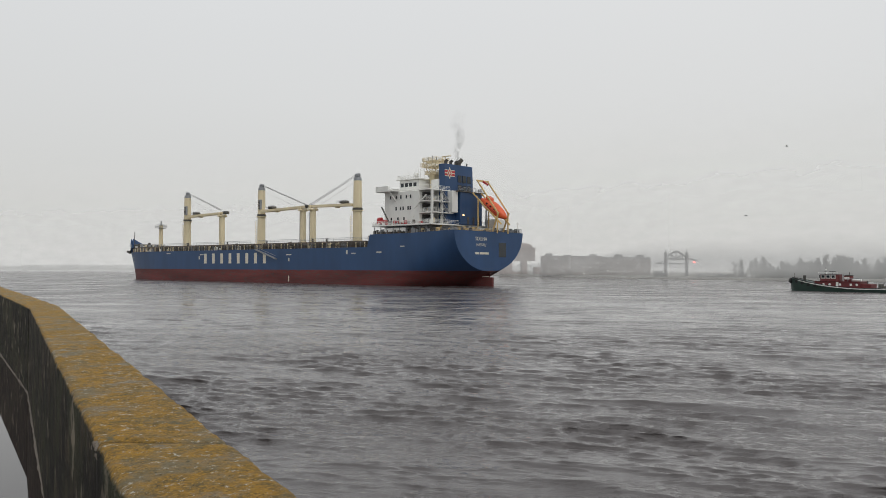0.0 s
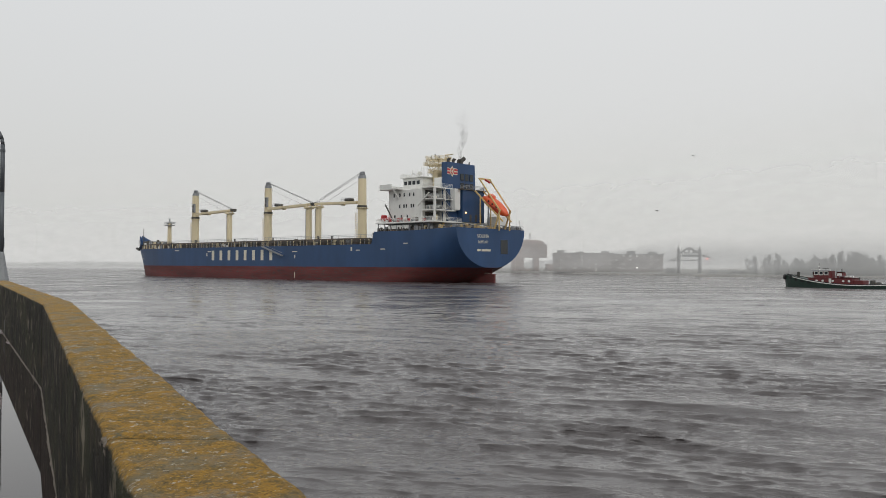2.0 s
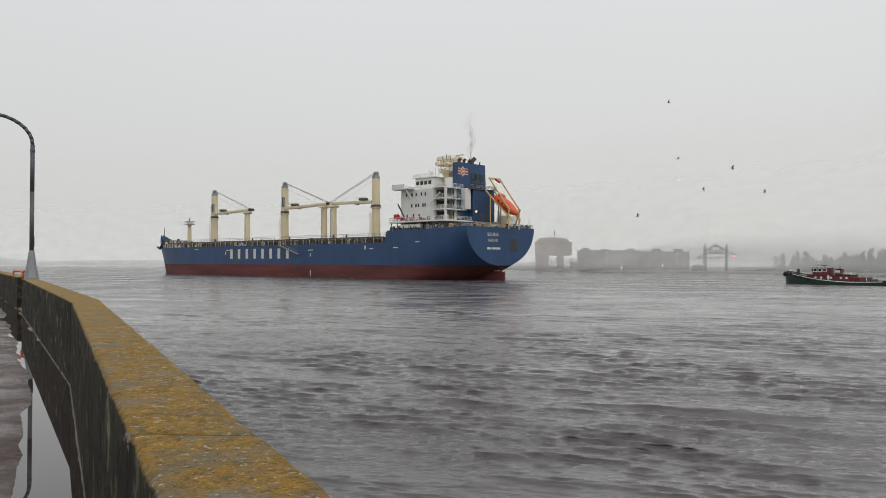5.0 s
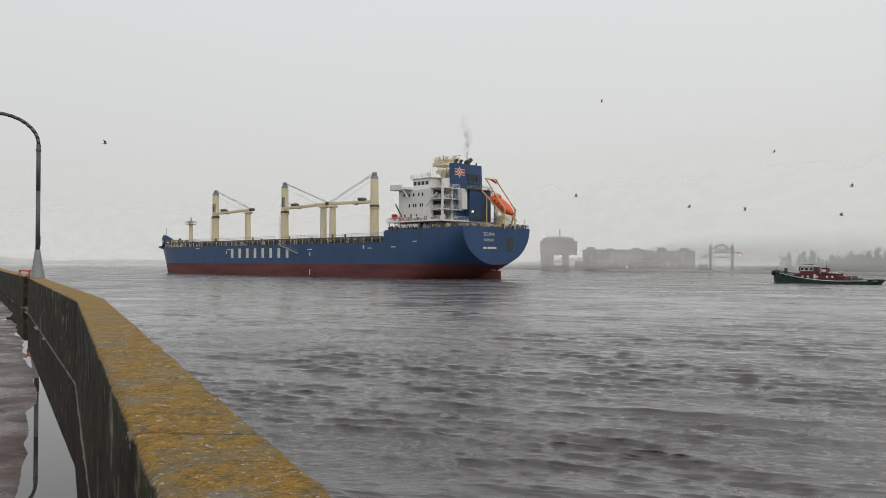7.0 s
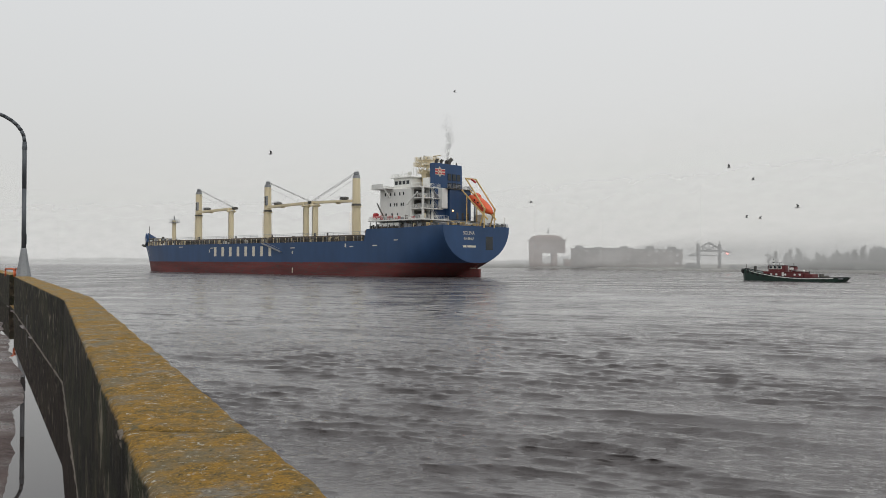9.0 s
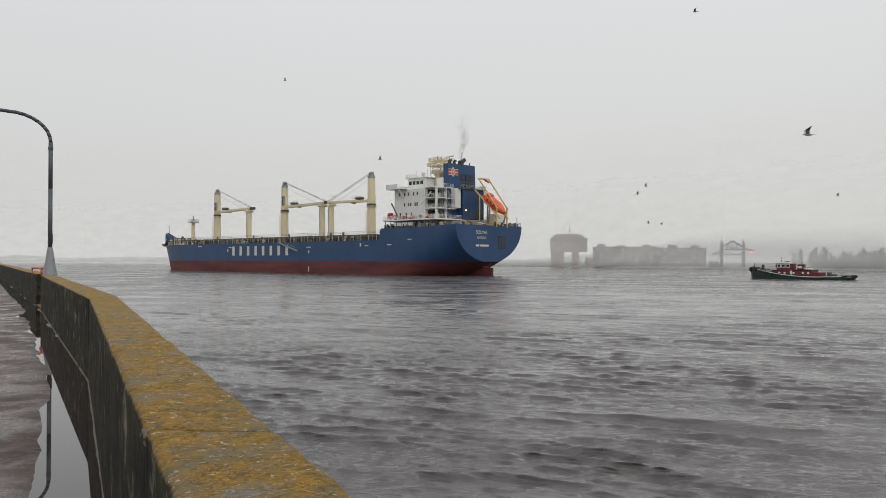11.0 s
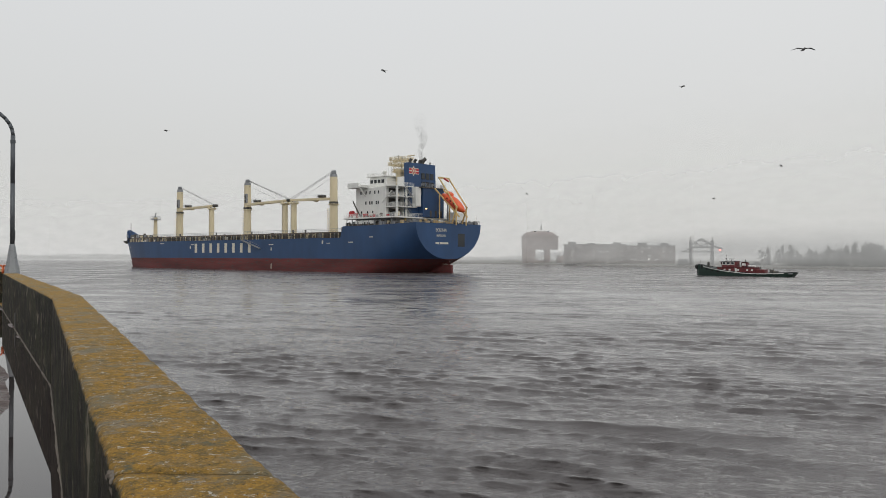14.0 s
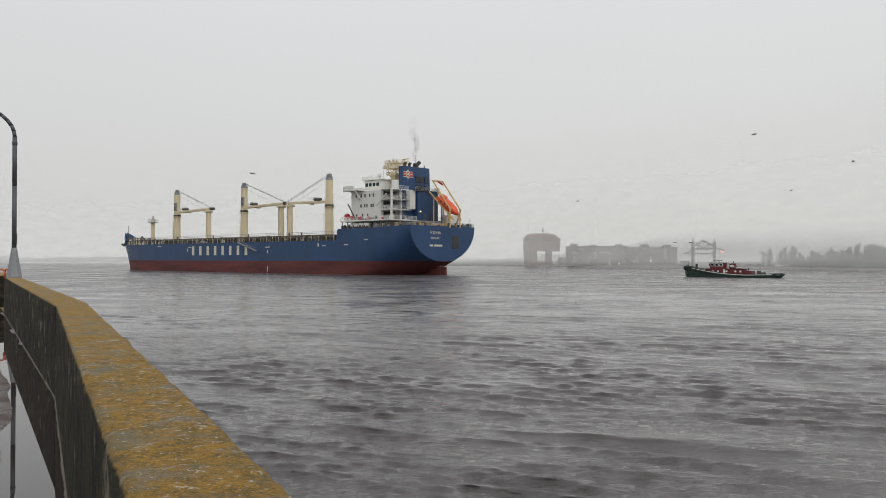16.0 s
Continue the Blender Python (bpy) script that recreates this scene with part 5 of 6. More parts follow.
def build_shore():
    edge = [(-40, 560), (20, 525), (62, 470), (88, 405), (116, 352), (160, 311), (230, 268), (330, 225), (600, 150)]
    bm = bmesh.new()
    cols = []
    for x, y in edge:
        d = Vector((0.72, 0.69))
        col = []
        for s, z in ((-1.5, -1.0), (0, 0.25), (2.5, 0.8), (12, 1.1), (60, 1.4), (250, 3.0), (700, 12.0)):
            j = 1 + 0.15 * noise.noise(Vector((x * 0.05, y * 0.05, s)))
            col.append(bm.verts.new((x + d.x * s * j, y + d.y * s * j, z)))
        cols.append(col)
    for a, b in zip(cols, cols[1:]):
        for i in range(6):
            bm.faces.new((a[i], b[i], b[i + 1], a[i + 1]))
    bmesh.ops.recalc_face_normals(bm, faces=bm.faces)
    bmesh.ops.subdivide_edges(bm, edges=bm.edges, cuts=3, use_grid_fill=True)
    for v in bm.verts:
        v.co += Vector((noise.noise(v.co * 0.06) * 2, 0, noise.noise(v.co * 0.09 + Vector((4, 0, 0))) * 0.3))
    ob = part("ground", bm, M_SHORE, smooth=True)
    tagged(ob, "low grey gravel shore across the harbour", "shore", kind="structure")
    # distant low shore beyond the bow
    bm = bmesh.new()
    rings = []
    for k in range(40):
        x = -760 + k * 15.6
        h = max(0.3, 7 + 8 * noise.noise(Vector((x * 0.012, 0, 0))) + 3 * noise.noise(Vector((x * 0.05, 2, 0))))
        rings.append([(x, 1250, -1), (x, 1256, h * (0.25 + 0.75 * min(1, k / 30))), (x, 1300, h), (x, 1310, -1)])
    ob = part("ground", lofted(rings), M_LEAF)
    tagged(ob, "faint wooded point far off in the fog", "shore", kind="structure")


def build_tower():
    x0, y = 53.5, 486
    tw = thing("lift_tower", Matrix.Translation((x0, y, 1.0)), "brown concrete tower house on two legs at the shore", "tower")
    part("leg", box(0, 7.0, 0, 8, 0, 8), M_CONC, tw)
    part("leg", box(13.0, 16.0, 0, 8, 0, 8), M_CONC, tw)
    part("tie", box(5.6, 12.6, 1, 6, 0.0, 1.4), M_CONC, tw)
    part("house", box(-0.3, 20.8, -0.3, 8.5, 8.0, 15.6, 0.3), M_CONC, tw)
    part("ledge", box(-0.7, 21.2, -0.7, 8.9, 15.6, 16.1), M_CONC, tw)
    rings = [[(10 + (9.4 * math.cos(a)) * s, 4 + 4.2 * math.sin(a) * s, z) for a in [i * math.pi / 8 for i in range(16)]] for z, s in ((16.1, 1.05), (17.4, 1.0), (18.3, 0.86), (18.9, 0.5))]
    part("roof", lofted(rings), M_CONC, tw)
    part("roof_mast", bar((11, 4, 19.5), (11, 4, 23.0), 0.35), M_IRON, tw)
    for k in range(3):
        part("stair_landing", box(7.0, 13.0, 2.0, 4.5, 1.6 + k * 2.2, 1.9 + k * 2.2), M_PALE, tw, "pale stair landing between the legs")
        part("stair_flight", beam((7.4, 2.2, 1.9 + k * 2.2 - 2.0), (12.6, 2.2, 1.7 + k * 2.2), 0.9, 0.25), M_PALE, tw)
    part("annex", box(21, 34, 2, 9, 0, 4.4), M_CONC, tw)
    for i in range(5):
        part("tower_window", box(2 + i * 3.8, 3.6 + i * 3.8, -0.36, -0.28, 11, 12.6), M_GLASS, tw)


def build_block():
    b = thing("apartment_building", Matrix.Translation((72.0, 437, 1.1)), "long dark brick building with rows of pale windows", "building")
    w = part("wall", box(0, 31, 0, 14, 0, 9.9), M_BRICK, b)
    part("wall", box(31, 58, 1.0, 14, 0, 9.3), M_BRICK, b)
    part("roof", box(-0.4, 31.2, -0.4, 14.4, 9.9, 10.3), M_IRON, b)
    part("roof", box(31.2, 58.4, 0.6, 14.4, 9.3, 9.7), M_IRON, b)
    for x, h in ((1.5, 1.6), (12, 0.9), (26, 1.3), (40, 1.2), (52, 1.0)):
        part("roof_plant", box(x, x + 3.4, 4, 9, 9.2, 10.1 + h), M_IRON, b)
    rnd = random.Random(8)
    for f in range(4):
        for i in range(15):
            x = 1.4 + i * 3.78
            yy = -0.12 if x < 30 else 0.88
            if x > 29 and x < 31:
                continue
            win = part("window", box(x + 0.2, x + 1.6, yy, yy + 0.2, 1.5 + f * 2.2, 2.5 + f * 2.2), M_PALE if rnd.random() < 0.62 else M_GLASS, b)
            part("sill", box(x + 0.1, x + 1.7, yy - 0.12, yy + 0.1, 1.38 + f * 2.2, 1.5 + f * 2.2), M_CONC, win)
    for x, z in ((21, 0.6), (26, 0.7), (34, 2.0), (43, 2.2)):
        part("entry_lamp", box(x, x + 0.5, -0.6, -0.2, z, z + 0.5), M_LITWHITE, b, "small white lamp")


def build_gantry():
    g = thing("loading_gantry", Matrix.Translation((121.5, 384, 1.1)), "dark steel loading gantry with a peaked truss", "gantry")
    for x in (0, 10.2):
        for y in (0, 1.8):
            part("leg", box(x - 0.4, x + 0.4, y - 0.35, y + 0.35, 0, 11.4), M_IRON, g)
        part("finial", bar((x, 0.9, 11), (x, 0.9, 13.2), 0.35, 0.1), M_IRON, g)
    for y in (0, 1.8):
        part("crossbeam", beam((0, y, 8.2), (10.2, y, 8.2), 0.5, 0.7), M_IRON, g)
        part("crossbeam", beam((-4, y, 6.0), (10.2, y, 6.0), 0.5, 0.5), M_IRON, g)
        part("rafter", beam((-0.3, y, 9.0), (5.1, y, 12.2), 0.45, 0.5), M_IRON, g)
        part("rafter", beam((10.5, y, 9.0), (5.1, y, 12.2), 0.45, 0.5), M_IRON, g)
        for a, b in (((5.1, 8.2), (5.1, 12.2)), ((5.1, 8.2), (2.4, 10.6)), ((5.1, 8.2), (7.8, 10.6)), ((2.4, 8.2), (2.4, 10.6)), ((7.8, 8.2), (7.8, 10.6))):
            part("truss_web", beam((a[0], y, a[1]), (b[0], y, b[1]), 0.25, 0.25), M_IRON, g)
        part("arm", beam((10.2, y, 8.6), (14.8, y, 7.6), 0.4, 0.5), M_IRON, g)
        part("arm_stay", beam((0, y, 7.6), (-4.2, y, 6.0), 0.25, 0.25), M_IRON, g)
    part("signal_lamp", box(13.2, 13.8, -0.4, 0.2, 6.6, 7.2), M_LITRED, g, "lit red signal lamp")
    part("winch_house", box(-5, -1.6, 0, 4, 0, 2.6), M_IRON, g)
    rnd = random.Random(3)
    for i in range(13):
        x = 135.5 + i * 3.1 + rnd.random()
        y = 378 - i * 4.2
        car = thing("parked_car", pose(x, y, 1.0, 0, 0, 20 + rnd.uniform(-15, 15)), "pale parked car on the far shore", "car", "cars on the far shore")
        mat = rnd.choice((M_PALE, M_WHITE, M_GREY, M_IRON))
        part("body", box(-2.1, 2.1, -0.9, 0.9, 0.3, 0.95, 0.15), mat, car)
        part("cabin", box(-1.2, 1.0, -0.8, 0.8, 0.95, 1.5, 0.2), M_GLASS, car)
        for sx in (-1.3, 1.3):
            for sy in (-0.85, 0.85):
                part("wheel", bar((sx, sy - 0.1, 0.32), (sx, sy + 0.1, 0.32), 0.32, seg=10), M_RUBBER, car)


def tree_mesh(kind, rnd):
    """A bare or needled tree: tapered trunk with limbs, and a crown of small clumps."""
    h = 8.0
    tr = bmesh.new()
    add_bar(tr, (0, 0, -0.3), (0.1, 0, h * 0.92), 0.22, 0.04, 6)
    cr = bmesh.new()
    n = 26 if kind else 20
    for i in range(n):
        t = 0.22 + 0.76 * i / n
        a = rnd.random() * 6.28
        r = (2.1 * (1 - t) + 0.25 if kind else 2.4 * math.sin(math.pi * min(1, t * 0.95)) + 0.2) * rnd.uniform(0.55, 1.1)
        tip = Vector((math.cos(a) * r, math.sin(a) * r, h * t + (0.1 if kind else 0.9) * r * 0.4))
        add_bar(tr, (0.1 * t, 0, h * t - 0.2 * r), tip, 0.05, 0.015, 4)
        for q in range(16):
            f = rnd.uniform(0.25, 1.05)
            c = Vector((0.1 * t, 0, h * t)).lerp(tip, f) + Vector([rnd.gauss(0, 0.22) for _ in range(3)])
            s = rnd.uniform(0.10, 0.30)
            e = Euler([rnd.random() * 6 for _ in range(3)]).to_matrix()
            vs = [cr.verts.new(c + e @ Vector(p) * s) for p in ((1, 0, 0), (-0.6, 0.8, 0), (-0.6, -0.8, 0), (0, 0, 0.9))]
            for f3 in ((0, 1, 2), (0, 1, 3), (1, 2, 3), (2, 0, 3)):
                cr.faces.new([vs[k] for k in f3])
    return tr, cr


def build_trees():
    rnd = random.Random(11)
    kinds = []
    for k in range(4):
        tr, cr = tree_mesh(k % 2, rnd)
        t = thing("tree", pose(176 + k * 9, 322 - k * 6, 1.0), "dark leafless shore tree, dim in the fog" if k % 2 == 0 else "dark conifer at the shore, dim in the fog", "tree", "trees along the far shore")
        part("trunk", tr, M_BARK, t)
        part("crown", cr, M_LEAF, t)
        kinds.append(t)
    for i in range(260):
        x = 146 + 190 * (i + rnd.random()) / 260
        base = 318 + (160 - x) * 0.75
        clump = 0.75 + 0.45 * noise.noise(Vector((x * 0.09, 0, 5)))
        if x < 152 and i % 3:
            continue
        s = clump * rnd.uniform(0.8, 1.3) * (0.9 if x < 165 else 1.25)
        t = copy_thing(rnd.choice(kinds), pose(x, base + rnd.uniform(8, 50), 1.0, 0, 0, rnd.uniform(0, 360)))
        t.scale = (s * 1.25, s * 1.25, s * 1.0)


def build_thicket():
    """Leafless brush that closes the gaps under the shore trees."""
    rnd = random.Random(17)
    verts, faces = [], []
    for i in range(9000):
        x = 150 + 190 * rnd.random()
        y = 318 + (160 - x) * 0.75 + rnd.uniform(6, 46)
        top = 3.6 + 2.6 * noise.noise(Vector((x * 0.12, 3, 1))) + 1.6 * noise.noise(Vector((x * 0.5, y * 0.2, 1)))
        z = 1.0 + max(0.4, top) * rnd.random() ** 0.8
        h, w = rnd.uniform(0.5, 1.5), rnd.uniform(0.06, 0.35)
        a = rnd.random() * 6.28
        k = len(verts)
        for q in range(3):
            b = a + q * 2.094
            verts.append((x + w * math.cos(b), y + w * math.sin(b), z - h * 0.5))
        verts.append((x + rnd.uniform(-0.4, 0.4), y, z + h * 0.5))
        faces += [(k, k + 1, k + 3), (k + 1, k + 2, k + 3), (k + 2, k, k + 3), (k, k + 2, k + 1)]
    me = bpy.data.meshes.new("thicket")
    me.from_pydata(verts, [], faces)
    me.materials.append(M_LEAF)
    tagged(new("thicket", me), "dark leafless brush along the far shore", "brush", kind="stuff")


# upright see-through sheet that paints haze over what lies behind it
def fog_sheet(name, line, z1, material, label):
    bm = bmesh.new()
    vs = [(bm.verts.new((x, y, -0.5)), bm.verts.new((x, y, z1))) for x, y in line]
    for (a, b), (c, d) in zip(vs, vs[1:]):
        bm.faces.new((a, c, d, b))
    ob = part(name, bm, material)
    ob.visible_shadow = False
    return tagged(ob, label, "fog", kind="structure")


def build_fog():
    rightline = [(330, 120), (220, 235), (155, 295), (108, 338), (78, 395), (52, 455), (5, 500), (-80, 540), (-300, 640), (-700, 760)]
    fog_sheet("backdrop", rightline, 120, fog_material("near_haze_sheet", -4.0, 5.0, 75.0, 0.43), "pale glowing sheet of painted haze before the far shore")
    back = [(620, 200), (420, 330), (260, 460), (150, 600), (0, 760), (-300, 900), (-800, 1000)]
    fog_sheet("backdrop", back, 160, fog_material("deep_haze_sheet", -8.0, 4.0, 130.0, 0.5), "deep glowing sheet of painted haze behind the far shore")
    # wooded hill; its haze is put into the material as transparency growing upward
    bm = bmesh.new()
    rows = []
    for k in range(60):
        x = -100 + k * 26
        y = 900 - 0.42 * (x + 100) * 0.6
        h = 62 + 20 * noise.noise(Vector((k * 0.11, 0, 3))) + 6 * noise.noise(Vector((k * 0.5, 1, 3)))
        h *= min(1.0, 0.06 + (max(0.0, k - 7) / 13) ** 1.5)
        rows.append([bm.verts.new((x, y + d, z * h)) for d, z in ((-40, -0.02), (0, 0.25), (60, 0.6), (140, 0.9), (220, 1.0))])
    for a, b in zip(rows, rows[1:]):
        for i in range(4):
            bm.faces.new((a[i], b[i], b[i + 1], a[i + 1]))
    bmesh.ops.recalc_face_normals(bm, faces=bm.faces)
    m = fog_material("hill_haze_fade", -20.0, -10.0, 44.0, 1.8, 0.11, 0.0)
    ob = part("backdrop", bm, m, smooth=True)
    tagged(ob, "wooded hill with haze put in as a see-through fade upward", "hill", kind="structure")


build_shore()
build_tower()
build_block()
build_gantry()
build_trees()
build_thicket()
build_fog()


# ---------------- gulls and smoke ----------------
M_GULL = paint("grey_white_feathers", (0.30, 0.30, 0.30), 0.8, scale=6, var=0.2, second=(0.16, 0.16, 0.17))
M_WINGTIP = paint("dark_wing_feathers", (0.05, 0.05, 0.052), 0.8, scale=8, var=0.2)


def build_gull():
    """A gull flying along its own x."""
    g = thing("gull", pose(0, 0, -30), "grey and white gull in flight over the harbour", "bird", "gulls over the harbour")
    rings = []
    for t, r in ((0, 0.012), (0.1, 0.05), (0.3, 0.085), (0.55, 0.08), (0.75, 0.05), (0.86, 0.055), (0.95, 0.04), (1.0, 0.008)):
        rings.append([(-0.28 + 0.56 * t, r * math.cos(a), r * 0.9 * math.sin(a) + (0.03 if t > 0.8 else 0)) for a in [k * math.pi / 4 for k in range(8)]])
    part("body", lofted(rings), M_GULL, g, smooth=True)
    part("beak", bar((0.27, 0, 0.03), (0.33, 0, 0.015), 0.014, 0.003, 5), M_YELLOW, g)
    part("tail", lofted([[(-0.26, -0.03, 0.012), (-0.26, 0.03, 0.012), (-0.26, 0.03, 0), (-0.26, -0.03, 0)], [(-0.42, -0.09, 0.008), (-0.42, 0.09, 0.008), (-0.42, 0.09, 0), (-0.42, -0.09, 0)]]), M_GULL, g)
    for s in (1, -1):
        w = part("wing", lofted([[(0.12, 0, 0.02), (-0.10, 0, 0.012), (-0.10, 0, 0), (0.12, 0, 0)], [(0.17, s * 0.32, 0.10), (-0.06, s * 0.32, 0.09), (-0.06, s * 0.32, 0.08), (0.17, s * 0.32, 0.08)]]), M_GULL, g)
        w.location = (0, s * 0.05, 0.03)
        tip = part("wing_tip", lofted([[(0.17, s * 0.32, 0.10), (-0.06, s * 0.32, 0.09), (-0.06, s * 0.32, 0.08), (0.17, s * 0.32, 0.08)], [(-0.06, s * 0.68, 0.07), (-0.12, s * 0.68, 0.066), (-0.12, s * 0.68, 0.06), (-0.06, s * 0.68, 0.06)]]), M_WINGTIP, w)
    return g


GULL_PATHS = (
    ((0, 183.1, 21.1, 20.5), (11.3, 21.4, 51.1, 12.5), (11.8, 21.9, 50.7, 13.6), (12.5, 23.0, 50.0, 14.5), (13.3, 22.6, 50.0, 16.2), (13.8, 22.5, 49.9, 17.2), (14.5, 22.6, 49.8, 18.3), (15, 22.3, 49.5, 19.7), (16, 22.2, 49.2, 21.8)),
    ((0, 149.5, 85.4, 21.7), (6.5, 31.0, 115.4, 13.7), (7, 33.4, 114.9, 12.5), (7.5, 35.1, 114.3, 12.7), (8, 37.7, 113.2, 15.8), (8.5, 38.1, 113.1, 16.2), (9, 39.8, 112.3, 17.6), (16, 162.8, 82.3, 25.6)),
    ((0, 178.2, 71.5, 18.2), (8.5, 41.7, 101.5, 10.2), (9, 44.1, 100.4, 11.3), (9.2, 45.1, 100.0, 11.5), (16, 166.3, 70.0, 19.5)),
    ((0, -176.5, 83.6, 26.6), (11.8, -10.3, 113.6, 18.6), (12.5, -17.8, 112.6, 19.7), (13.3, -27.0, 110.7, 21.3), (13.8, -33.1, 109.1, 21.4), (14.5, -41.4, 106.5, 21.1), (15, -47.3, 104.0, 21.7), (16, -59.2, 99.8, 21.9)),
    ((0, -171.1, 55.8, 39.5), (12.8, 4.1, 85.8, 31.5), (13.3, -1.3, 86.9, 28.3), (14.5, -7.8, 88.3, 22.5), (15, -13.1, 88.4, 19.3), (16, -20.1, 89.2, 14.0)),
    ((0, 50.0, 119.6, 12.7), (0.6, 44.3, 121.7, 14.2), (0.9, 41.9, 122.5, 14.2), (1.5, 39.0, 123.5, 13.4), (2.7, 30.6, 125.9, 12.9), (3.5, 26.0, 127.0, 11.8), (16, 198.5, 97.0, 19.8)),
    ((0, 150.6, 92.4, 26.0), (2.7, 66.3, 122.4, 18.0), (3, 63.6, 123.9, 17.7), (3.5, 59.3, 126.1, 16.5), (4.2, 49.6, 130.3, 16.0), (16, 215.8, 100.3, 24.0)),
    ((0, 244.7, 89.8, 26.1), (15, 49.7, 119.8, 18.1), (15.5, 53.8, 118.1, 18.3), (16, 58.9, 115.6, 18.5)),
    ((0, 238.9, 112.0, 22.9), (14.5, 48.4, 142.0, 14.9), (15, 51.1, 141.0, 15.5), (16, 59.8, 137.7, 16.3)),
    ((0, 208.6, 119.2, 17.0), (14.5, 18.1, 149.2, 9.0), (15, 24.7, 148.4, 8.6), (15.5, 34.3, 146.5, 8.0), (16, 42.1, 144.6, 7.6)),
    ((0, 210.9, 118.9, 17.0), (14.5, 20.4, 148.9, 9.0), (15, 27.3, 147.9, 8.6), (15.5, 36.9, 145.9, 7.9), (16, 44.6, 143.8, 7.6)),
    ((0, 196.9, 72.9, 41.2), (12.3, 26.2, 102.9, 33.2), (12.8, 27.6, 103.3, 30.4), (13.3, 28.7, 103.6, 28.3), (14.5, 34.0, 103.0, 25.1), (16, 39.8, 102.7, 20.4)),
    ((0, 146.2, 114.7, 40.2), (6.5, 27.7, 144.7, 32.2), (7, 26.6, 144.7, 33.2), (9, 2.5, 146.7, 35.1), (16, -120.5, 116.7, 43.1)),
    ((0, 144.0, 107.8, 23.8), (7, 21.0, 137.8, 15.8), (8, 16.9, 138.3, 16.5), (9, 15.4, 138.6, 14.6), (16, 138.4, 108.6, 22.6)),
    ((0, 205.9, 109.1, 23.2), (14.5, 15.4, 139.1, 15.2), (16, 23.8, 138.3, 14.5)),
    ((0, 63.6, 135.3, 25.6), (1.5, 52.2, 139.1, 24.4), (3.5, 37.1, 144.0, 22.9), (16, 209.6, 114.0, 30.9)),
)
gulls = [build_gull()]
for k in range(len(GULL_PATHS) - 1):
    gulls.append(copy_thing(gulls[0], pose(0, 0, -30)))


def smoke_material():
    """Soot-grey haze that thins toward the plume's sides and with height, torn by two scales of curl."""
    m, nt, p = nodes_of("thin_exhaust_smoke")
    nt.nodes.remove(p)
    n, ln = nt.nodes.new, nt.links.new
    tc, sep = n("ShaderNodeTexCoord"), n("ShaderNodeSeparateXYZ")
    ln(tc.outputs["Object"], sep.inputs[0])
    noi = n("ShaderNodeTexNoise")
    noi.inputs["Scale"].default_value, noi.inputs["Detail"].default_value, noi.inputs["Distortion"].default_value = 0.45, 5, 1.2
    ln(tc.outputs["Object"], noi.inputs["Vector"])

    def calc(op, a, b=None):
        x = n("ShaderNodeMath")
        x.operation = op
        x.use_clamp = op in ("SUBTRACT",)
        for k, v in enumerate((a, b)):
            if v is None:
                continue
            if isinstance(v, (int, float)):
                x.inputs[k].default_value = v
            else:
                ln(v, x.inputs[k])
        return x.outputs[0]

    wide = calc("ADD", calc("MULTIPLY", sep.outputs["Z"], 0.17), 0.55)
    sway = calc("MULTIPLY", calc("SINE", calc("MULTIPLY", sep.outputs["Z"], 0.75)), 0.55)
    out = calc("ADD", calc("POWER", calc("ABSOLUTE", calc("ADD", sep.outputs["X"], sway)), 2), calc("POWER", calc("ABSOLUTE", sep.outputs["Y"]), 2))
    core = calc("SUBTRACT", 1.0, calc("DIVIDE", out, calc("MULTIPLY", wide, wide)))
    tall = calc("SUBTRACT", 1.0, calc("DIVIDE", sep.outputs["Z"], 15.0))
    curl = calc("SUBTRACT", calc("MULTIPLY", noi.outputs[0], 2.4), 0.75)
    a = calc("MULTIPLY", calc("MULTIPLY", core, calc("POWER", tall, 1.6)), calc("MULTIPLY", curl, 0.55))
    tr, di, mix = n("ShaderNodeBsdfTransparent"), n("ShaderNodeBsdfDiffuse"), n("ShaderNodeMixShader")
    di.inputs[0].default_value = (0.11, 0.105, 0.10, 1)
    ln(a, mix.inputs[0])
    ln(tr.outputs[0], mix.inputs[1])
    ln(di.outputs[0], mix.inputs[2])
    ln(mix.outputs[0], nt.nodes["Material Output"].inputs[0])
    return m


M_SMOKE = smoke_material()


def build_smoke(turn):
    """One curling sheet of the plume, from the funnel upward."""
    bm = bmesh.new()
    rows = []
    c, s = math.cos(turn), math.sin(turn)
    for k in range(25):
        z = 15.0 * k / 24
        w = 0.9 + 0.2 * z
        line = []
        for i in range(9):
            q = (i / 4 - 1) * w
            bend = 0.3 * math.sin(z * 0.9 + q) * (0.3 + z / 15)
            line.append(bm.verts.new((q * c - bend * s, q * s + bend * c, z)))
        rows.append(line)
    for a, b in zip(rows, rows[1:]):
        for i in range(8):
            bm.faces.new((a[i], a[i + 1], b[i + 1], b[i]))
    ob = part("smoke_plume", bm, M_SMOKE, smooth=True)
    ob.visible_shadow = False
    return tagged(ob, "thin grey exhaust smoke rising from the funnel", "smoke", "wisps of funnel smoke", "stuff")


smoke = [build_smoke(0.2), build_smoke(1.25), build_smoke(2.3)]


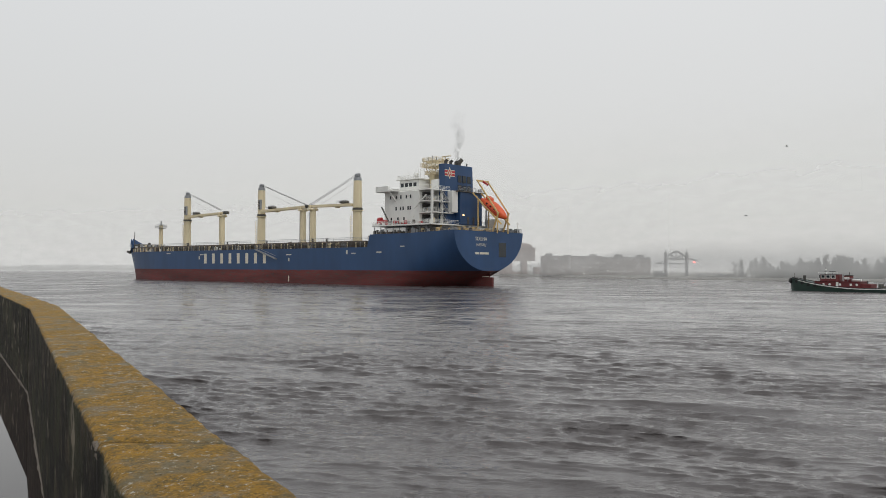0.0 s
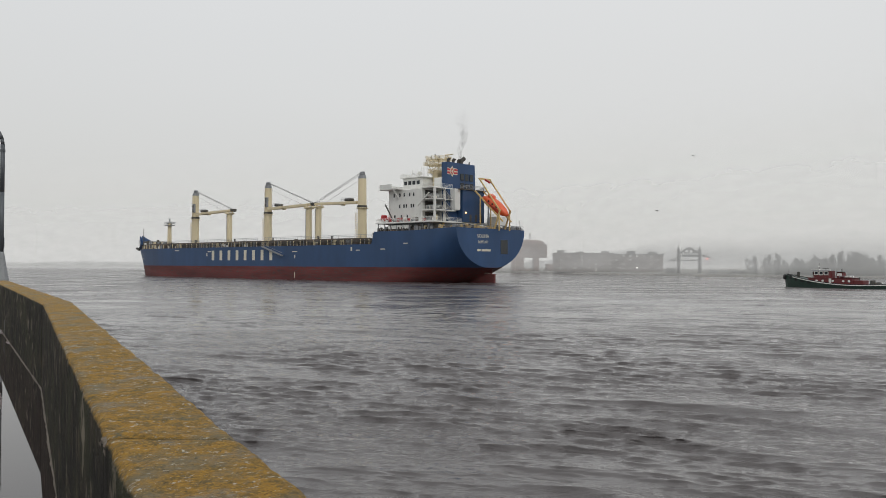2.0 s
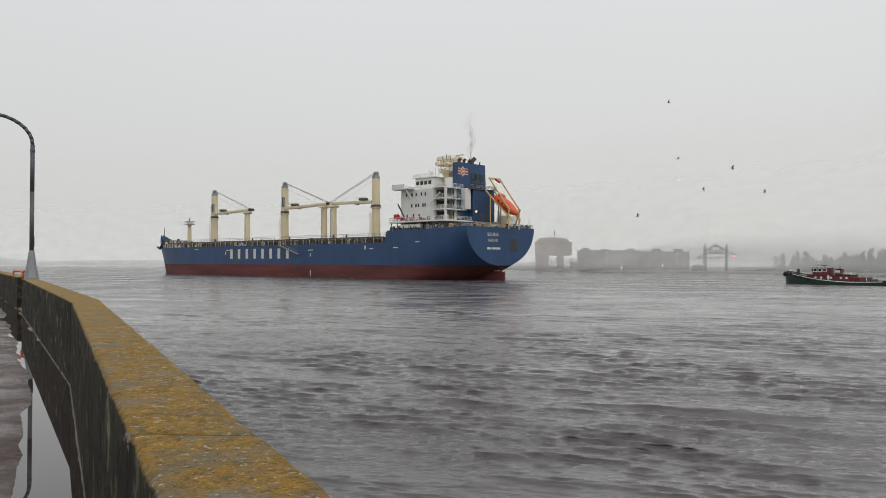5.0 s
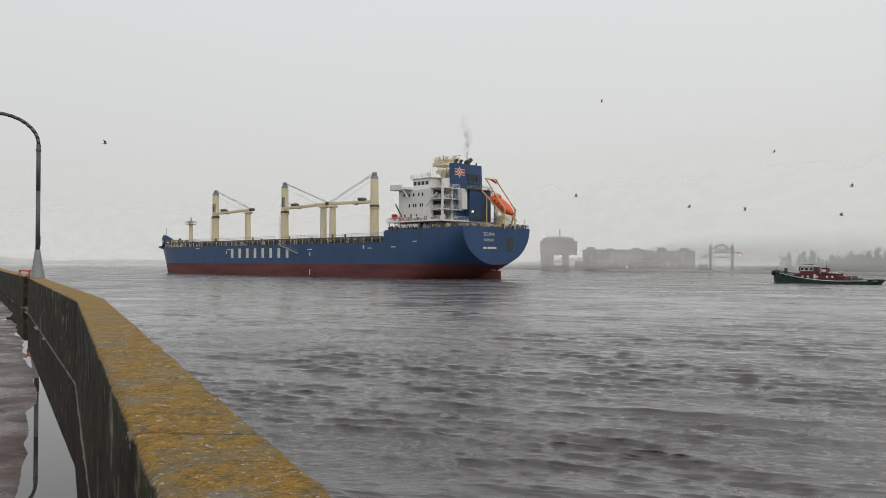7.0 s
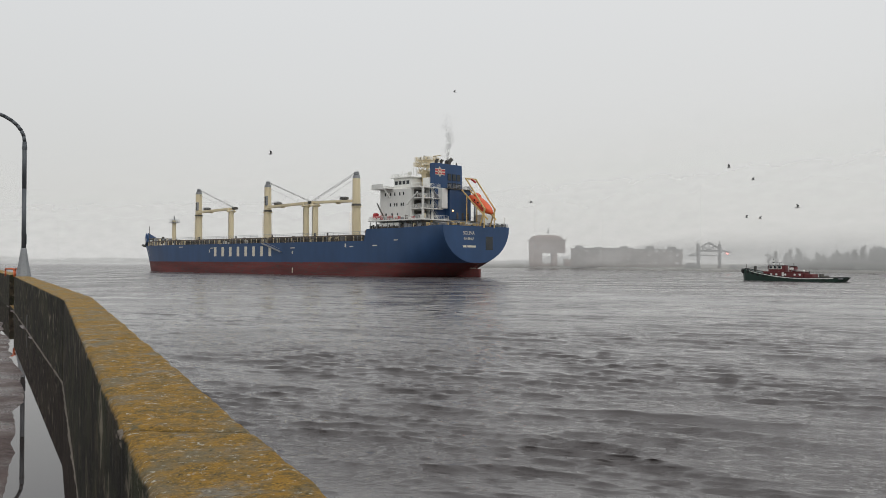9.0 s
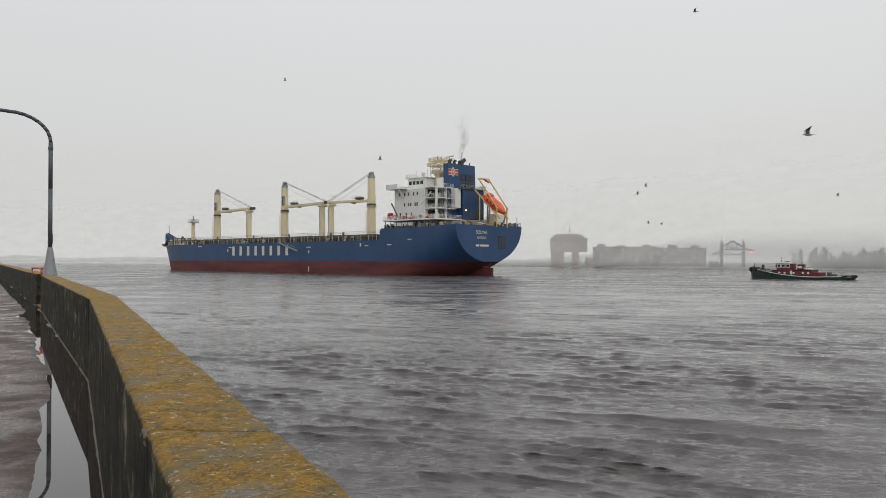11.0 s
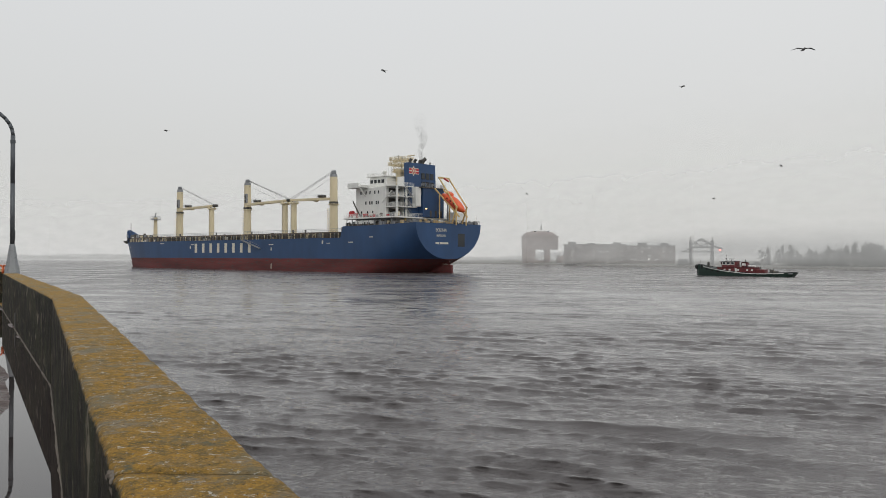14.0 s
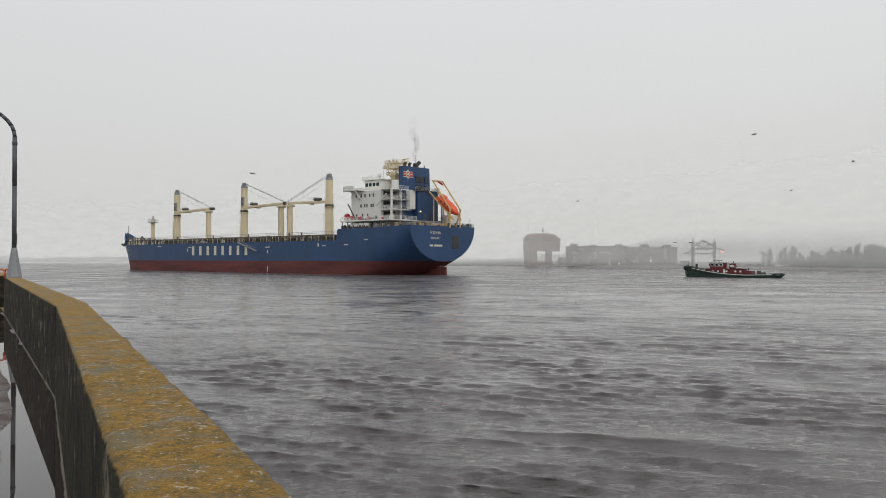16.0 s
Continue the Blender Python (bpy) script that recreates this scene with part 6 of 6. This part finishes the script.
# ---------------- what moves ----------------
def motions():
    rows = []
    for k in range(9):
        t = k * 2.0
        rows.append((t, pose(20.41 - 1.1425 * t + 0.0004 * t * t, 209.45 + 1.8218 * t - 0.003 * t * t, 0, 0, 0, 135.61 + 0.12 * t)))
    walk(cargo_ship, rows)
    walk(water, [(0, pose(0, 0, 0)), (8, pose(-2.2, -3.0, 0)), (16, pose(-4.4, -6.0, 0))])
    rows = []
    for t, h in ((0, 130), (4, 130), (8, 131), (12, 136), (16, 143)):
        bow = Vector((100.6 - 1.2 * t - 15.68, 159.6 + 2.25 * t + 18.69))
        rows.append((t, pose(bow.x - 24.4 * math.cos(radians(h)), bow.y - 24.4 * math.sin(radians(h)), 0, 0, 0, h)))
    walk(tugboat, rows)
    # smoke goes with the funnel and sways above it
    for k, ob in enumerate(smoke):
        keys = []
        for i in range(17):
            t = float(i)
            h = radians(135.61 + 0.12 * t)
            x, y = 20.41 - 1.1425 * t + 0.0004 * t * t, 209.45 + 1.8218 * t - 0.003 * t * t
            lift = 0.2 * math.sin(t * 1.1 + k)
            keys.append((t, pose(x + 11 * math.cos(h), y + 11 * math.sin(h), 33.0 + lift, 0, 4 * math.sin(t * 0.7), 25 * math.sin(t * 0.45 + k))))
        walk(ob, keys)
    # gulls: along their lines, heading where they go, wings beating
    for k, (ob, line) in enumerate(zip(gulls, GULL_PATHS)):
        keys = []
        for i, (t, x, y, z) in enumerate(line):
            a, b = line[max(0, i - 1)], line[min(len(line) - 1, i + 1)]
            keys.append((t, pose(x, y, z, 0, 0, math.degrees(math.atan2(b[2] - a[2], b[1] - a[1])))))
        walk(ob, keys)
        wings = [c for c in ob.children if c.name.startswith("wing")]
        for side, w in enumerate(sorted(wings, key=lambda c: -c.location.y)):
            s = 1 if side == 0 else -1
            beat = []
            for i in range(81):
                t = i * 0.2
                up = (26 if i % 2 else -16) * (0.35 if math.sin(t * 0.9 + k) > 0.5 else 1.0)
                beat.append((t, pose(0, s * 0.05, 0.03, s * (up + 6), 0, 0)))
            walk(w, beat)


motions()
